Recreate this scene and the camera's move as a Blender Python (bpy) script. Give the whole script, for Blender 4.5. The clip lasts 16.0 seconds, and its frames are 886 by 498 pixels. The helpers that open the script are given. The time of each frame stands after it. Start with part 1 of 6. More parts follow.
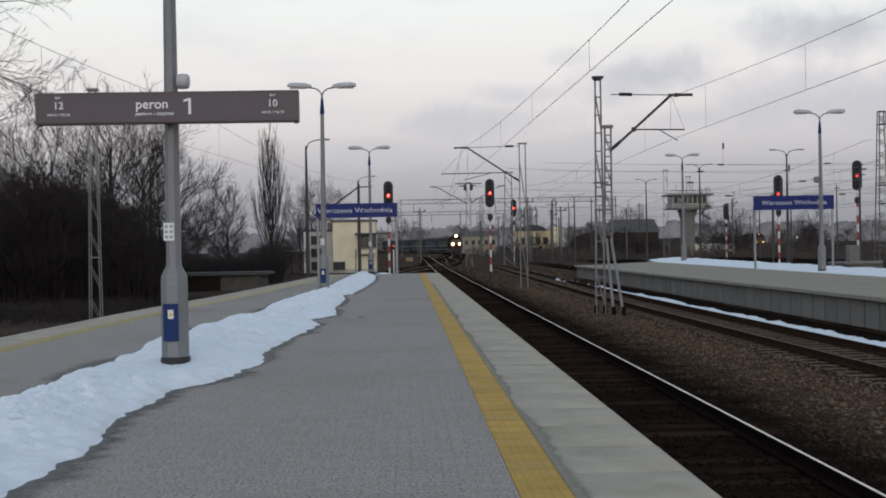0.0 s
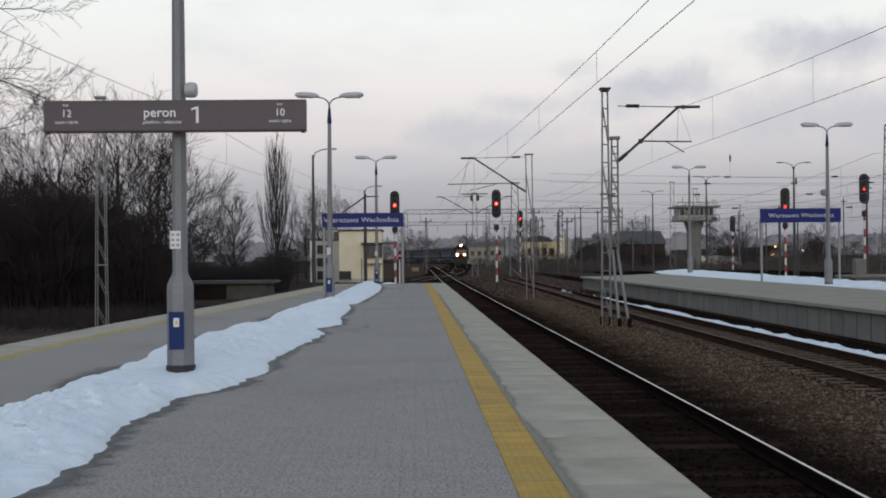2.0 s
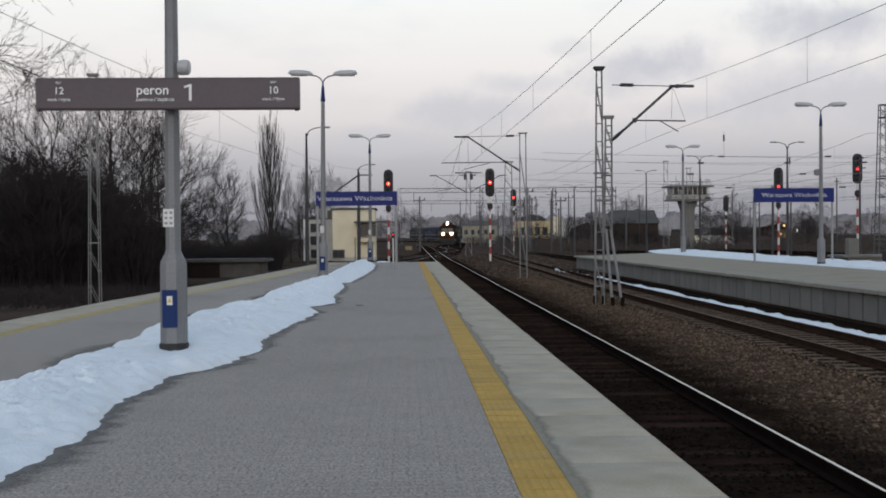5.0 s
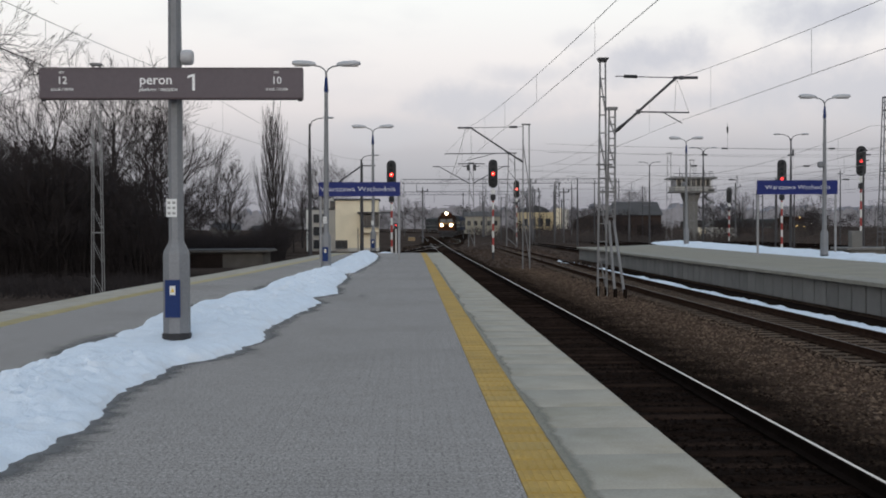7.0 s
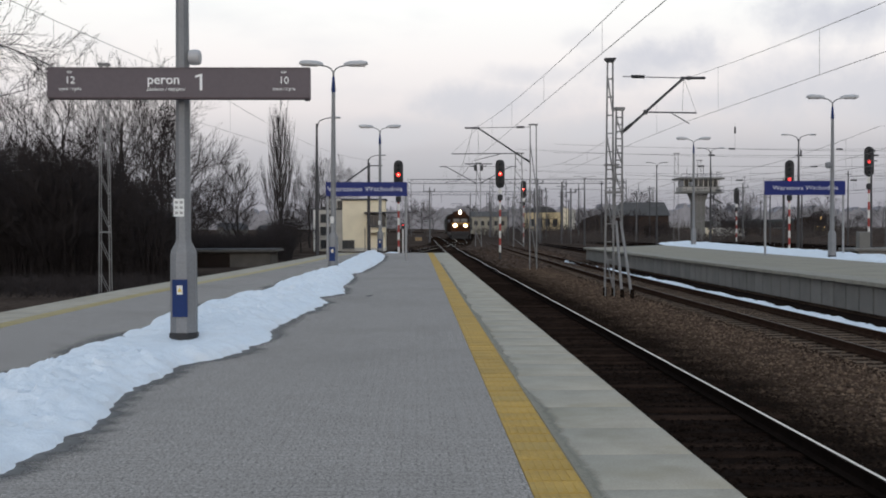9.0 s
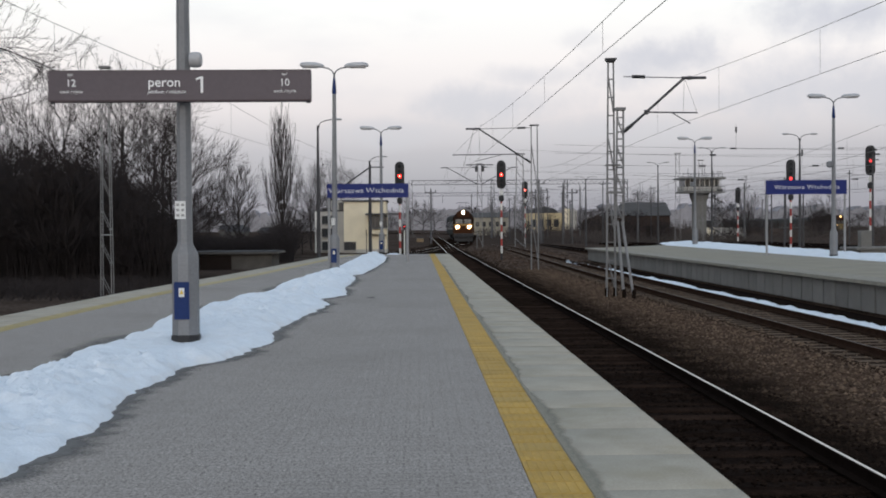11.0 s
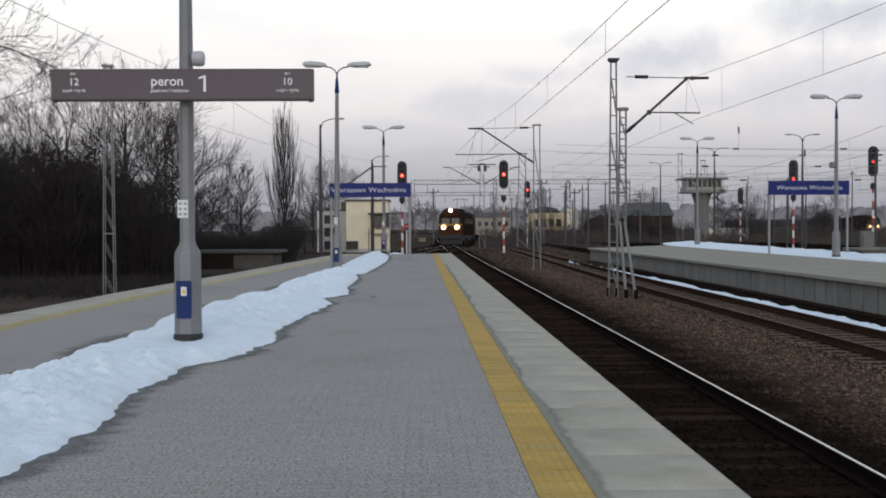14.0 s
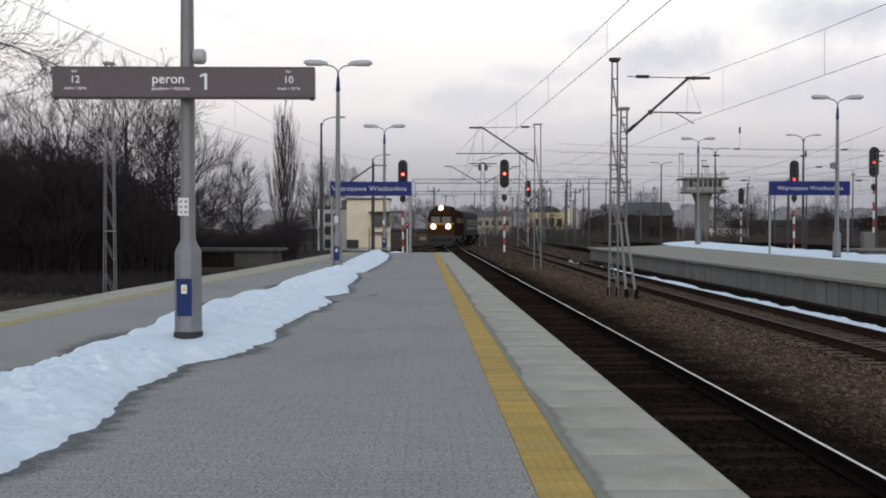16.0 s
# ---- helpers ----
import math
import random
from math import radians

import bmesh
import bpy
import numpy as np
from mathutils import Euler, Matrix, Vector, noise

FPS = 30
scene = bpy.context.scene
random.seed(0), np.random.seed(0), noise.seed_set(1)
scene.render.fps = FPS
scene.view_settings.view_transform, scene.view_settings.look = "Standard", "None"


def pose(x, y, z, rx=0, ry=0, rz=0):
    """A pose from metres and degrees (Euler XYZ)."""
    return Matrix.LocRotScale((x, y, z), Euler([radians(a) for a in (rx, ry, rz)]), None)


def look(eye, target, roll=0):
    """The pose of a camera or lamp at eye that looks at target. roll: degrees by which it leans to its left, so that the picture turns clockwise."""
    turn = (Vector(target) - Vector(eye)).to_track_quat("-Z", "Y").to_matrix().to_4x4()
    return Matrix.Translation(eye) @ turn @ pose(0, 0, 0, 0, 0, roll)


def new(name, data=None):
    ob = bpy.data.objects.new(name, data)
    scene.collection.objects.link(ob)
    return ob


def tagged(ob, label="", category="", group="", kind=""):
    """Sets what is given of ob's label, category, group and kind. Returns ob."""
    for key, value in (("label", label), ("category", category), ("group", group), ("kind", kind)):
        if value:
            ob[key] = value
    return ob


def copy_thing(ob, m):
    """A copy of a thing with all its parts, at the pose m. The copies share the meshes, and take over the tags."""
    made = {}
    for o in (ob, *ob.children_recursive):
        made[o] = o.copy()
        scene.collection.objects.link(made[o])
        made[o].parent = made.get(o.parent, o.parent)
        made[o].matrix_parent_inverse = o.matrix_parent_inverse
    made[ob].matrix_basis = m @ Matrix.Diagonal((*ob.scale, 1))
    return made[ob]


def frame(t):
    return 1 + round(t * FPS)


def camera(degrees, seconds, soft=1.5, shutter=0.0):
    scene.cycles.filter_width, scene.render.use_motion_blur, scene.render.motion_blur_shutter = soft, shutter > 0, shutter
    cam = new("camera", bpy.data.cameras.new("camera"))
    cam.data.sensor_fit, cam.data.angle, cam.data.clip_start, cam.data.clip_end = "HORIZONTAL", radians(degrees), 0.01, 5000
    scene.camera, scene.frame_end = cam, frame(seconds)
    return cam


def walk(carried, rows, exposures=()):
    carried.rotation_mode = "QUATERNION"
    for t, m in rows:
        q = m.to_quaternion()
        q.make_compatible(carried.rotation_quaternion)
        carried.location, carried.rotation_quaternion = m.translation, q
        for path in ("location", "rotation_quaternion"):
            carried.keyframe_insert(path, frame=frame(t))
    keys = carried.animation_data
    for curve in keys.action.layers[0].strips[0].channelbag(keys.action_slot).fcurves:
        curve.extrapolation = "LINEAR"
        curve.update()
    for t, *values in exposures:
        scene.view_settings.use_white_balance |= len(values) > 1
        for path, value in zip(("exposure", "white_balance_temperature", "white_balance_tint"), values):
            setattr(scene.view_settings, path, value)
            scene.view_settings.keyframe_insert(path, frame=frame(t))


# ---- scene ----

# The camera: a phone held by hand at chest height on the platform. Metres; y runs along the tracks, z = 0 is the platform's top.
EYE = (0.0, 0.0, 1.45)
cam = camera(41.0, 16.0, soft=1.85)
TURNS = [
    (0, -0.087, 0.998, -1.725), (0.5, 0.082, 0.919, -1.564), (1, -0.037, 0.992, -1.552), (1.5, -0.198, 0.610, -1.412),
    (2, 0.409, 0.556, -1.433), (2.5, 0.420, 0.421, -1.674), (3, -0.151, 0.672, -1.958), (3.5, -0.380, 0.646, -2.101),
    (4, -0.541, 0.452, -1.939), (5.2, -0.62, 0.43, -1.72), (6.5, -0.605, 0.398, -1.543), (7, -1.055, 0.210, -1.608), (7.5, -0.964, 0.194, -1.344),
    (8, -1.313, 0.121, -1.190), (8.5, -1.315, 0.147, -1.103), (9, -1.051, 0.114, -1.272), (10.2, -1.0, 0.28, -1.24), (11.5, -0.984, 0.444, -1.199),
    (12, -0.810, 0.366, -1.237), (12.5, -0.794, 0.265, -1.259), (13, -0.782, 0.199, -1.195), (13.5, -0.922, 0.272, -1.109),
    (14, -1.015, 0.250, -1.091), (14.5, -1.362, 0.196, -1.205), (15, -1.620, 0.195, -1.148), (15.5, -1.493, 0.154, -1.075),
    (16, -1.066, 0.0, -1.066)]
walk(cam, [(t, pose(*EYE, 90 + p, r, y)) for t, p, r, y in TURNS],
     [(0, -0.25), (3.5, -0.22), (7, -0.13), (9, -0.05), (12.5, -0.04), (16, 0.02)])

RAIL_Z = -0.77      # top of the rails
GROUND_Z = -1.02

# ---- light: an overcast winter dusk ----
world = bpy.data.worlds.new("dusk_sky")
scene.world = world
world.use_nodes = True
wn, wl = world.node_tree.nodes, world.node_tree.links
wn.clear()
w_out = wn.new("ShaderNodeOutputWorld")
w_bg = wn.new("ShaderNodeBackground")
w_bg2 = wn.new("ShaderNodeBackground")
w_add = wn.new("ShaderNodeAddShader")
w_sky = wn.new("ShaderNodeTexSky")
w_sky.sky_type, w_sky.sun_disc = "NISHITA", False
w_sky.sun_elevation, w_sky.sun_rotation = radians(16), radians(180)
w_bg2.inputs["Strength"].default_value = 0.02
wl.new(w_sky.outputs[0], w_bg2.inputs["Color"])
w_tc = wn.new("ShaderNodeTexCoord")
w_sep = wn.new("ShaderNodeSeparateXYZ")
wl.new(w_tc.outputs["Generated"], w_sep.inputs[0])
w_ramp = wn.new("ShaderNodeValToRGB")
w_ramp.color_ramp.elements[0].position = 0.0
w_ramp.color_ramp.elements[0].color = (0.28, 0.285, 0.37, 1)
w_ramp.color_ramp.elements[1].position = 1.0
w_ramp.color_ramp.elements[1].color = (0.36, 0.49, 0.65, 1)
for at, col in ((0.030, (0.315, 0.318, 0.405)), (0.064, (0.49, 0.46, 0.522)), (0.098, (0.79, 0.71, 0.72)), (0.14, (0.96, 0.885, 0.86)), (0.195, (1.045, 1.035, 0.99)), (0.32, (1.02, 1.02, 1.0)), (0.6, (0.53, 0.65, 0.79))):
    el = w_ramp.color_ramp.elements.new(at)
    el.color = (*col, 1)
wl.new(w_sep.outputs["Z"], w_ramp.inputs[0])
# flat grey-mauve cloud banks
w_map = wn.new("ShaderNodeMapping")
w_map.inputs["Scale"].default_value = (3.4, 3.4, 9.5)
w_map.inputs["Location"].default_value = (0.35, 0.2, 0.6)
wl.new(w_tc.outputs["Generated"], w_map.inputs[0])
w_noise = wn.new("ShaderNodeTexNoise")
w_noise.inputs["Scale"].default_value, w_noise.inputs["Detail"].default_value = 2.6, 4.0
wl.new(w_map.outputs[0], w_noise.inputs["Vector"])
w_cr = wn.new("ShaderNodeValToRGB")
w_cr.color_ramp.elements[0].position, w_cr.color_ramp.elements[0].color = 0.50, (0, 0, 0, 1)
w_cr.color_ramp.elements[1].position, w_cr.color_ramp.elements[1].color = 0.72, (0.20, 0.20, 0.20, 1)
wl.new(w_noise.outputs[0], w_cr.inputs[0])
# single clouds with ragged rims: direction, half width, half height, weight
w_rag = wn.new("ShaderNodeTexNoise")
w_rag.inputs["Scale"].default_value, w_rag.inputs["Detail"].default_value, w_rag.inputs["Roughness"].default_value = 16.0, 5.0, 0.6
wl.new(w_tc.outputs["Generated"], w_rag.inputs["Vector"])
cover = w_cr.outputs[0]
for (cx, cz), hw, hh, wt in (((0.207, 0.138), 0.058, 0.021, 0.80), ((0.343, 0.167), 0.065, 0.024, 0.80), ((0.345, 0.108), 0.12, 0.034, 0.72), ((0.062, 0.102), 0.065, 0.019, 0.70), ((0.092, 0.126), 0.036, 0.011, 0.5),
                             ((0.243, 0.103), 0.045, 0.014, 0.65), ((-0.02, 0.080), 0.07, 0.012, 0.5), ((0.16, 0.080), 0.12, 0.014, 0.5), ((0.135, 0.155), 0.03, 0.008, 0.3), ((-0.5, 0.2), 0.10, 0.03, 0.5), ((0.62, 0.16), 0.12, 0.04, 0.5)):
    dx, dz = wn.new("ShaderNodeMath"), wn.new("ShaderNodeMath")
    dx.operation = dz.operation = "SUBTRACT"
    dx.inputs[1].default_value, dz.inputs[1].default_value = cx, cz
    wl.new(w_sep.outputs["X"], dx.inputs[0]), wl.new(w_sep.outputs["Z"], dz.inputs[0])
    vec = wn.new("ShaderNodeCombineXYZ")
    wl.new(dx.outputs[0], vec.inputs[0]), wl.new(dz.outputs[0], vec.inputs[2])
    fit = wn.new("ShaderNodeVectorMath")
    fit.operation = "MULTIPLY"
    fit.inputs[1].default_value = (1 / hw, 0, 1 / hh)
    far = wn.new("ShaderNodeVectorMath")
    far.operation = "LENGTH"
    wl.new(vec.outputs[0], fit.inputs[0]), wl.new(fit.outputs[0], far.inputs[0])
    rag = wn.new("ShaderNodeMath")
    rag.operation = "MULTIPLY_ADD"
    rag.inputs[1].default_value = 2.6
    wl.new(w_rag.outputs[0], rag.inputs[0]), wl.new(far.outputs["Value"], rag.inputs[2])
    soft = wn.new("ShaderNodeMapRange")
    soft.interpolation_type = "SMOOTHSTEP"
    for key, value in (("From Min", 1.5), ("From Max", 2.75), ("To Min", wt), ("To Max", 0.0)):
        soft.inputs[key].default_value = value
    ahead = wn.new("ShaderNodeMath")
    ahead.operation = "GREATER_THAN"
    ahead.inputs[1].default_value = 0.0
    both = wn.new("ShaderNodeMath")
    both.operation = "MULTIPLY"
    top = wn.new("ShaderNodeMath")
    top.operation = "MAXIMUM"
    wl.new(rag.outputs[0], soft.inputs["Value"]), wl.new(w_sep.outputs["Y"], ahead.inputs[0])
    wl.new(soft.outputs[0], both.inputs[0]), wl.new(ahead.outputs[0], both.inputs[1])
    wl.new(both.outputs[0], top.inputs[0]), wl.new(cover, top.inputs[1])
    cover = top.outputs[0]
w_mix = wn.new("ShaderNodeMixRGB")
w_mix.inputs["Color2"].default_value = (0.565, 0.550, 0.615, 1)
wl.new(cover, w_mix.inputs["Fac"])
wl.new(w_ramp.outputs[0], w_mix.inputs["Color1"])
wl.new(w_mix.outputs[0], w_bg.inputs["Color"])
w_bg.inputs["Strength"].default_value = 0.95
wl.new(w_bg.outputs[0], w_add.inputs[0])
wl.new(w_bg2.outputs[0], w_add.inputs[1])
wl.new(w_add.outputs[0], w_out.inputs["Surface"])

sun = new("sun", bpy.data.lights.new("sun", "SUN"))
sun.data.energy, sun.data.angle, sun.data.color = 0.75, radians(30), (1.0, 0.95, 0.92)
sun.matrix_world = look((0, 0, 13), (2, 45, 0))


# ---- materials ----
def mat(name, color, rough=0.8, metal=0.0, var=0.25, scale=6.0, fine=60.0, bump=0.15, dist=0.01, tint=None, stain=0.0, stain_col=(0.05, 0.045, 0.04), island=False, obj=0.0, spec=0.4, joints=None, oil=None, stain_scale=None):
    """A surface with variation at two scales, optional stains, and fine relief."""
    m = bpy.data.materials.new(name)
    m.use_nodes = True
    n, l = m.node_tree.nodes, m.node_tree.links
    b = n["Principled BSDF"]
    b.inputs["Roughness"].default_value, b.inputs["Metallic"].default_value = rough, metal
    b.inputs["Specular IOR Level"].default_value = spec
    tc = n.new("ShaderNodeTexCoord")
    big, small = n.new("ShaderNodeTexNoise"), n.new("ShaderNodeTexNoise")
    big.inputs["Scale"].default_value, big.inputs["Detail"].default_value = scale, 5
    small.inputs["Scale"].default_value, small.inputs["Detail"].default_value = fine, 3
    coord = tc.outputs["Object"]
    if obj:
        oi = n.new("ShaderNodeObjectInfo")
        off = n.new("ShaderNodeVectorMath")
        off.operation = "MULTIPLY_ADD"
        off.inputs[1].default_value = (37.0, 23.0, 11.0)
        l.new(oi.outputs["Random"], off.inputs[0]), l.new(tc.outputs["Object"], off.inputs[2])
        coord = off.outputs[0]
    for t in (big, small):
        l.new(coord, t.inputs["Vector"])
    add = n.new("ShaderNodeMath")
    add.operation = "ADD"
    l.new(big.outputs[0], add.inputs[0]), l.new(small.outputs[0], add.inputs[1])
    src = add.outputs[0]
    if obj or island:
        extra = n.new("ShaderNodeObjectInfo") if obj else n.new("ShaderNodeNewGeometry")
        mul = n.new("ShaderNodeMath")
        mul.operation = "MULTIPLY_ADD"
        mul.inputs[1].default_value = obj or 0.6
        l.new(extra.outputs["Random" if obj else "Random Per Island"], mul.inputs[0])
        l.new(src, mul.inputs[2])
        src = mul.outputs[0]
    ramp = n.new("ShaderNodeValToRGB")
    hi = tint or tuple(min(1.0, c * (1 + var)) for c in color)
    lo = tuple(c * (1 - var) for c in color)
    top = 1.35 + (obj or (0.6 if island else 0))
    div = n.new("ShaderNodeMath")
    div.operation = "DIVIDE"
    div.inputs[1].default_value = top + 0.35
    l.new(src, div.inputs[0])
    ramp.color_ramp.elements[0].position, ramp.color_ramp.elements[0].color = 0.36, (*lo, 1)
    ramp.color_ramp.elements[1].position, ramp.color_ramp.elements[1].color = 0.80, (*hi, 1)
    l.new(div.outputs[0], ramp.inputs[0])
    col = ramp.outputs[0]
    if stain:
        st = n.new("ShaderNodeTexNoise")
        st.inputs["Scale"].default_value, st.inputs["Detail"].default_value = stain_scale or scale * 0.37, 8
        l.new(coord, st.inputs["Vector"])
        sr = n.new("ShaderNodeValToRGB")
        sr.color_ramp.elements[0].position, sr.color_ramp.elements[1].position = 0.5, 0.68
        sr.color_ramp.elements[1].color = (stain, stain, stain, 1)
        l.new(st.outputs[0], sr.inputs[0])
        mx = n.new("ShaderNodeMixRGB")
        mx.inputs["Color2"].default_value = (*stain_col, 1)
        l.new(sr.outputs[0], mx.inputs["Fac"]), l.new(col, mx.inputs["Color1"])
        col = mx.outputs[0]
    if joints:
        br = n.new("ShaderNodeTexBrick")
        br.inputs["Scale"].default_value = 1.0
        br.inputs["Brick Width"].default_value, br.inputs["Row Height"].default_value = joints
        br.inputs["Mortar Size"].default_value, br.inputs["Mortar Smooth"].default_value = 0.006, 0.5
        br.inputs["Color1"].default_value, br.inputs["Color2"].default_value = (1, 1, 1, 1), (0.80, 0.80, 0.80, 1)
        br.inputs["Mortar"].default_value = (0.42, 0.42, 0.42, 1)
        l.new(tc.outputs["Object"], br.inputs["Vector"])
        jm = n.new("ShaderNodeMixRGB")
        jm.blend_type = "MULTIPLY"
        jm.inputs["Fac"].default_value = 0.48
        l.new(col, jm.inputs["Color1"]), l.new(br.outputs["Color"], jm.inputs["Color2"])
        col = jm.outputs[0]
    if oil:
        # soaked dark with oil towards the track, with a ragged limit
        sx = n.new("ShaderNodeSeparateXYZ")
        l.new(tc.outputs["Object"], sx.inputs[0])
        wob = n.new("ShaderNodeTexNoise")
        wob.inputs["Scale"].default_value, wob.inputs["Detail"].default_value = 1.3, 6
        l.new(tc.outputs["Object"], wob.inputs["Vector"])
        ad = n.new("ShaderNodeMath")
        ad.operation = "MULTIPLY_ADD"
        ad.inputs[1].default_value = 2.2
        l.new(wob.outputs[0], ad.inputs[0]), l.new(sx.outputs["X"], ad.inputs[2])
        rg = n.new("ShaderNodeMapRange")
        rg.inputs["From Min"].default_value, rg.inputs["From Max"].default_value = oil[0] + 1.1, oil[1] + 1.1
        l.new(ad.outputs[0], rg.inputs["Value"])
        om = n.new("ShaderNodeMixRGB")
        om.inputs["Color1"].default_value = (0.0135, 0.0100, 0.0080, 1)
        l.new(rg.outputs[0], om.inputs["Fac"]), l.new(col, om.inputs["Color2"])
        col = om.outputs[0]
    l.new(col, b.inputs["Base Color"])
    if bump:
        bp = n.new("ShaderNodeBump")
        bp.inputs["Strength"].default_value, bp.inputs["Distance"].default_value = bump, dist
        l.new(add.outputs[0], bp.inputs["Height"]), l.new(bp.outputs[0], b.inputs["Normal"])
    return m


def seep(name, color, rough, noise_scale):
    """A stain that fades out along its rim: the mesh's cover value less a ragged noise."""
    m = mat(name, color, rough, var=0.35, scale=46, fine=130, bump=0.1, dist=0.005, spec=0.15)
    n, l = m.node_tree.nodes, m.node_tree.links
    att, nz = n.new("ShaderNodeAttribute"), n.new("ShaderNodeTexNoise")
    att.attribute_name = "cover"
    nz.inputs["Scale"].default_value, nz.inputs["Detail"].default_value, nz.inputs["Roughness"].default_value = noise_scale, 6, 0.65
    co = n.new("ShaderNodeTexCoord")
    l.new(co.outputs["Object"], nz.inputs["Vector"])
    ad, rg = n.new("ShaderNodeMath"), n.new("ShaderNodeMapRange")
    ad.operation = "ADD"
    rg.interpolation_type = "SMOOTHSTEP"
    rg.inputs["From Min"].default_value, rg.inputs["From Max"].default_value, rg.inputs["To Max"].default_value = 0.62, 1.35, 0.85
    l.new(att.outputs["Fac"], ad.inputs[0]), l.new(nz.outputs[0], ad.inputs[1]), l.new(ad.outputs[0], rg.inputs["Value"])
    l.new(rg.outputs[0], n["Principled BSDF"].inputs["Alpha"])
    return m


def glow(name, color, strength):
    m = bpy.data.materials.new(name)
    m.use_nodes = True
    b = m.node_tree.nodes["Principled BSDF"]
    b.inputs["Base Color"].default_value = (*color, 1)
    b.inputs["Emission Color"].default_value = (*color, 1)
    b.inputs["Emission Strength"].default_value = strength
    return m


PAVING = mat("grey_paving", (0.293, 0.269, 0.250), 0.9, var=0.95, scale=46, fine=130, bump=0.10, dist=0.005, stain=0.45, stain_col=(0.215, 0.200, 0.185), stain_scale=0.28, spec=0.06, joints=(0.2, 0.1))
CONCRETE = mat("pale_concrete", (0.365, 0.335, 0.280), 0.95, var=0.20, scale=2.6, fine=60, bump=0.2, stain=0.45, stain_col=(0.265, 0.238, 0.172), stain_scale=1.7, obj=0.05, spec=0.06)
OLD_CONCRETE = mat("weathered_concrete", (0.155, 0.152, 0.145), 0.9, var=0.25, scale=1.4, fine=30, bump=0.3, stain=0.4, stain_col=(0.12, 0.12, 0.11), obj=0.35)
TACTILE = mat("yellow_tactile_concrete", (0.41, 0.255, 0.052), 0.85, var=0.24, scale=3, fine=45, bump=0.3, stain=0.35, stain_col=(0.24, 0.19, 0.08), obj=0.3)
SNOW = mat("old_snow", (0.668, 0.723, 0.785), 0.7, var=0.06, scale=5, fine=40, bump=0.4, dist=0.02, spec=0.15, stain=0.25, stain_col=(0.60, 0.60, 0.60))
BALLAST = mat("ballast_ground", (0.072, 0.047, 0.034), 0.95, var=0.55, scale=3.5, fine=16, bump=0.9, dist=0.04, stain=0.5, stain_col=(0.035, 0.028, 0.024), spec=0.0, oil=(4.6, 6.4))
STONES = mat("ballast_stones", (0.066, 0.042, 0.029), 0.9, var=0.75, tint=(0.205, 0.148, 0.108), scale=5, fine=30, bump=0.3, island=True, spec=0.0, oil=(4.6, 6.4))
GROUND = mat("bare_winter_ground", (0.062, 0.047, 0.039), 0.95, var=0.6, scale=0.35, fine=5.0, bump=0.6, dist=0.05, stain=0.5, stain_col=(0.022, 0.020, 0.016), spec=0.0)
SLEEPER = mat("oiled_timber", (0.023, 0.0150, 0.0115), 0.95, var=0.7, scale=4, fine=50, bump=0.5, obj=0.5, spec=0.0)
BED_DARK = mat("oily_track_bed", (0.016, 0.0115, 0.0095), 0.95, var=0.5, scale=4, fine=22, bump=0.9, dist=0.04, spec=0.0)
CON_SLEEPER = mat("dusty_sleeper", (0.120, 0.091, 0.069), 0.9, var=0.35, scale=4, fine=40, bump=0.3, obj=0.5, spec=0.0)
RUST = mat("rusty_rail_side", (0.013, 0.0095, 0.008), 0.85, var=0.35, scale=4, fine=40, bump=0.3, spec=0.0)
RUST_BROWN = mat("brown_rail_side", (0.034, 0.021, 0.0155), 0.9, var=0.35, scale=4, fine=40, bump=0.3, spec=0.0)
BRIGHT_RAIL = mat("polished_rail_head", (0.60, 0.575, 0.545), 0.38, 1.0, var=0.12, scale=1, fine=30, bump=0.05)
DULL_RAIL = mat("dull_rail_head", (0.075, 0.055, 0.048), 0.6, 0.3, var=0.2, scale=1, fine=30, bump=0.1)
POLE = mat("grey_pole_paint", (0.172, 0.178, 0.188), 0.55, 0.2, var=0.16, scale=2.2, fine=30, bump=0.12, stain=0.25, stain_col=(0.12, 0.12, 0.125))
GALV = mat("galvanised_steel", (0.27, 0.275, 0.285), 0.5, 0.55, var=0.2, scale=3, fine=30, bump=0.1)
MAST = mat("grey_lattice_paint", (0.185, 0.185, 0.188), 0.7, 0.15, var=0.25, scale=1.5, fine=20, bump=0.15, stain=0.3, stain_col=(0.13, 0.10, 0.085))
FAR_MAST = mat("dull_dark_lattice_paint", (0.10, 0.10, 0.105), 0.8, 0.0, var=0.25, scale=1.5, fine=20, bump=0.1, spec=0.15)
DARK_STEEL = mat("dark_steel", (0.055, 0.055, 0.060), 0.6, 0.4, var=0.25, scale=3, fine=30, bump=0.1)
BLACK = mat("black_rubberised", (0.022, 0.022, 0.024), 0.7, var=0.2, scale=3, fine=40, bump=0.1)
BLUE = mat("blue_enamel", (0.006, 0.024, 0.105), 0.5, var=0.14, scale=2, fine=25, bump=0.05, spec=0.2)
SIGN_BLUE = mat("blue_sign_sheet", (0.010, 0.019, 0.125), 0.5, var=0.1, scale=1.5, fine=25, bump=0.03, spec=0.2)
SIGN_GREY = mat("grey_violet_sign_sheet", (0.094, 0.076, 0.087), 0.55, var=0.1, scale=0.9, fine=20, bump=0.03, stain=0.25, stain_col=(0.072, 0.062, 0.068))
WHITE = mat("white_paint", (0.78, 0.78, 0.78), 0.6, var=0.06, scale=3, fine=30, bump=0.03)
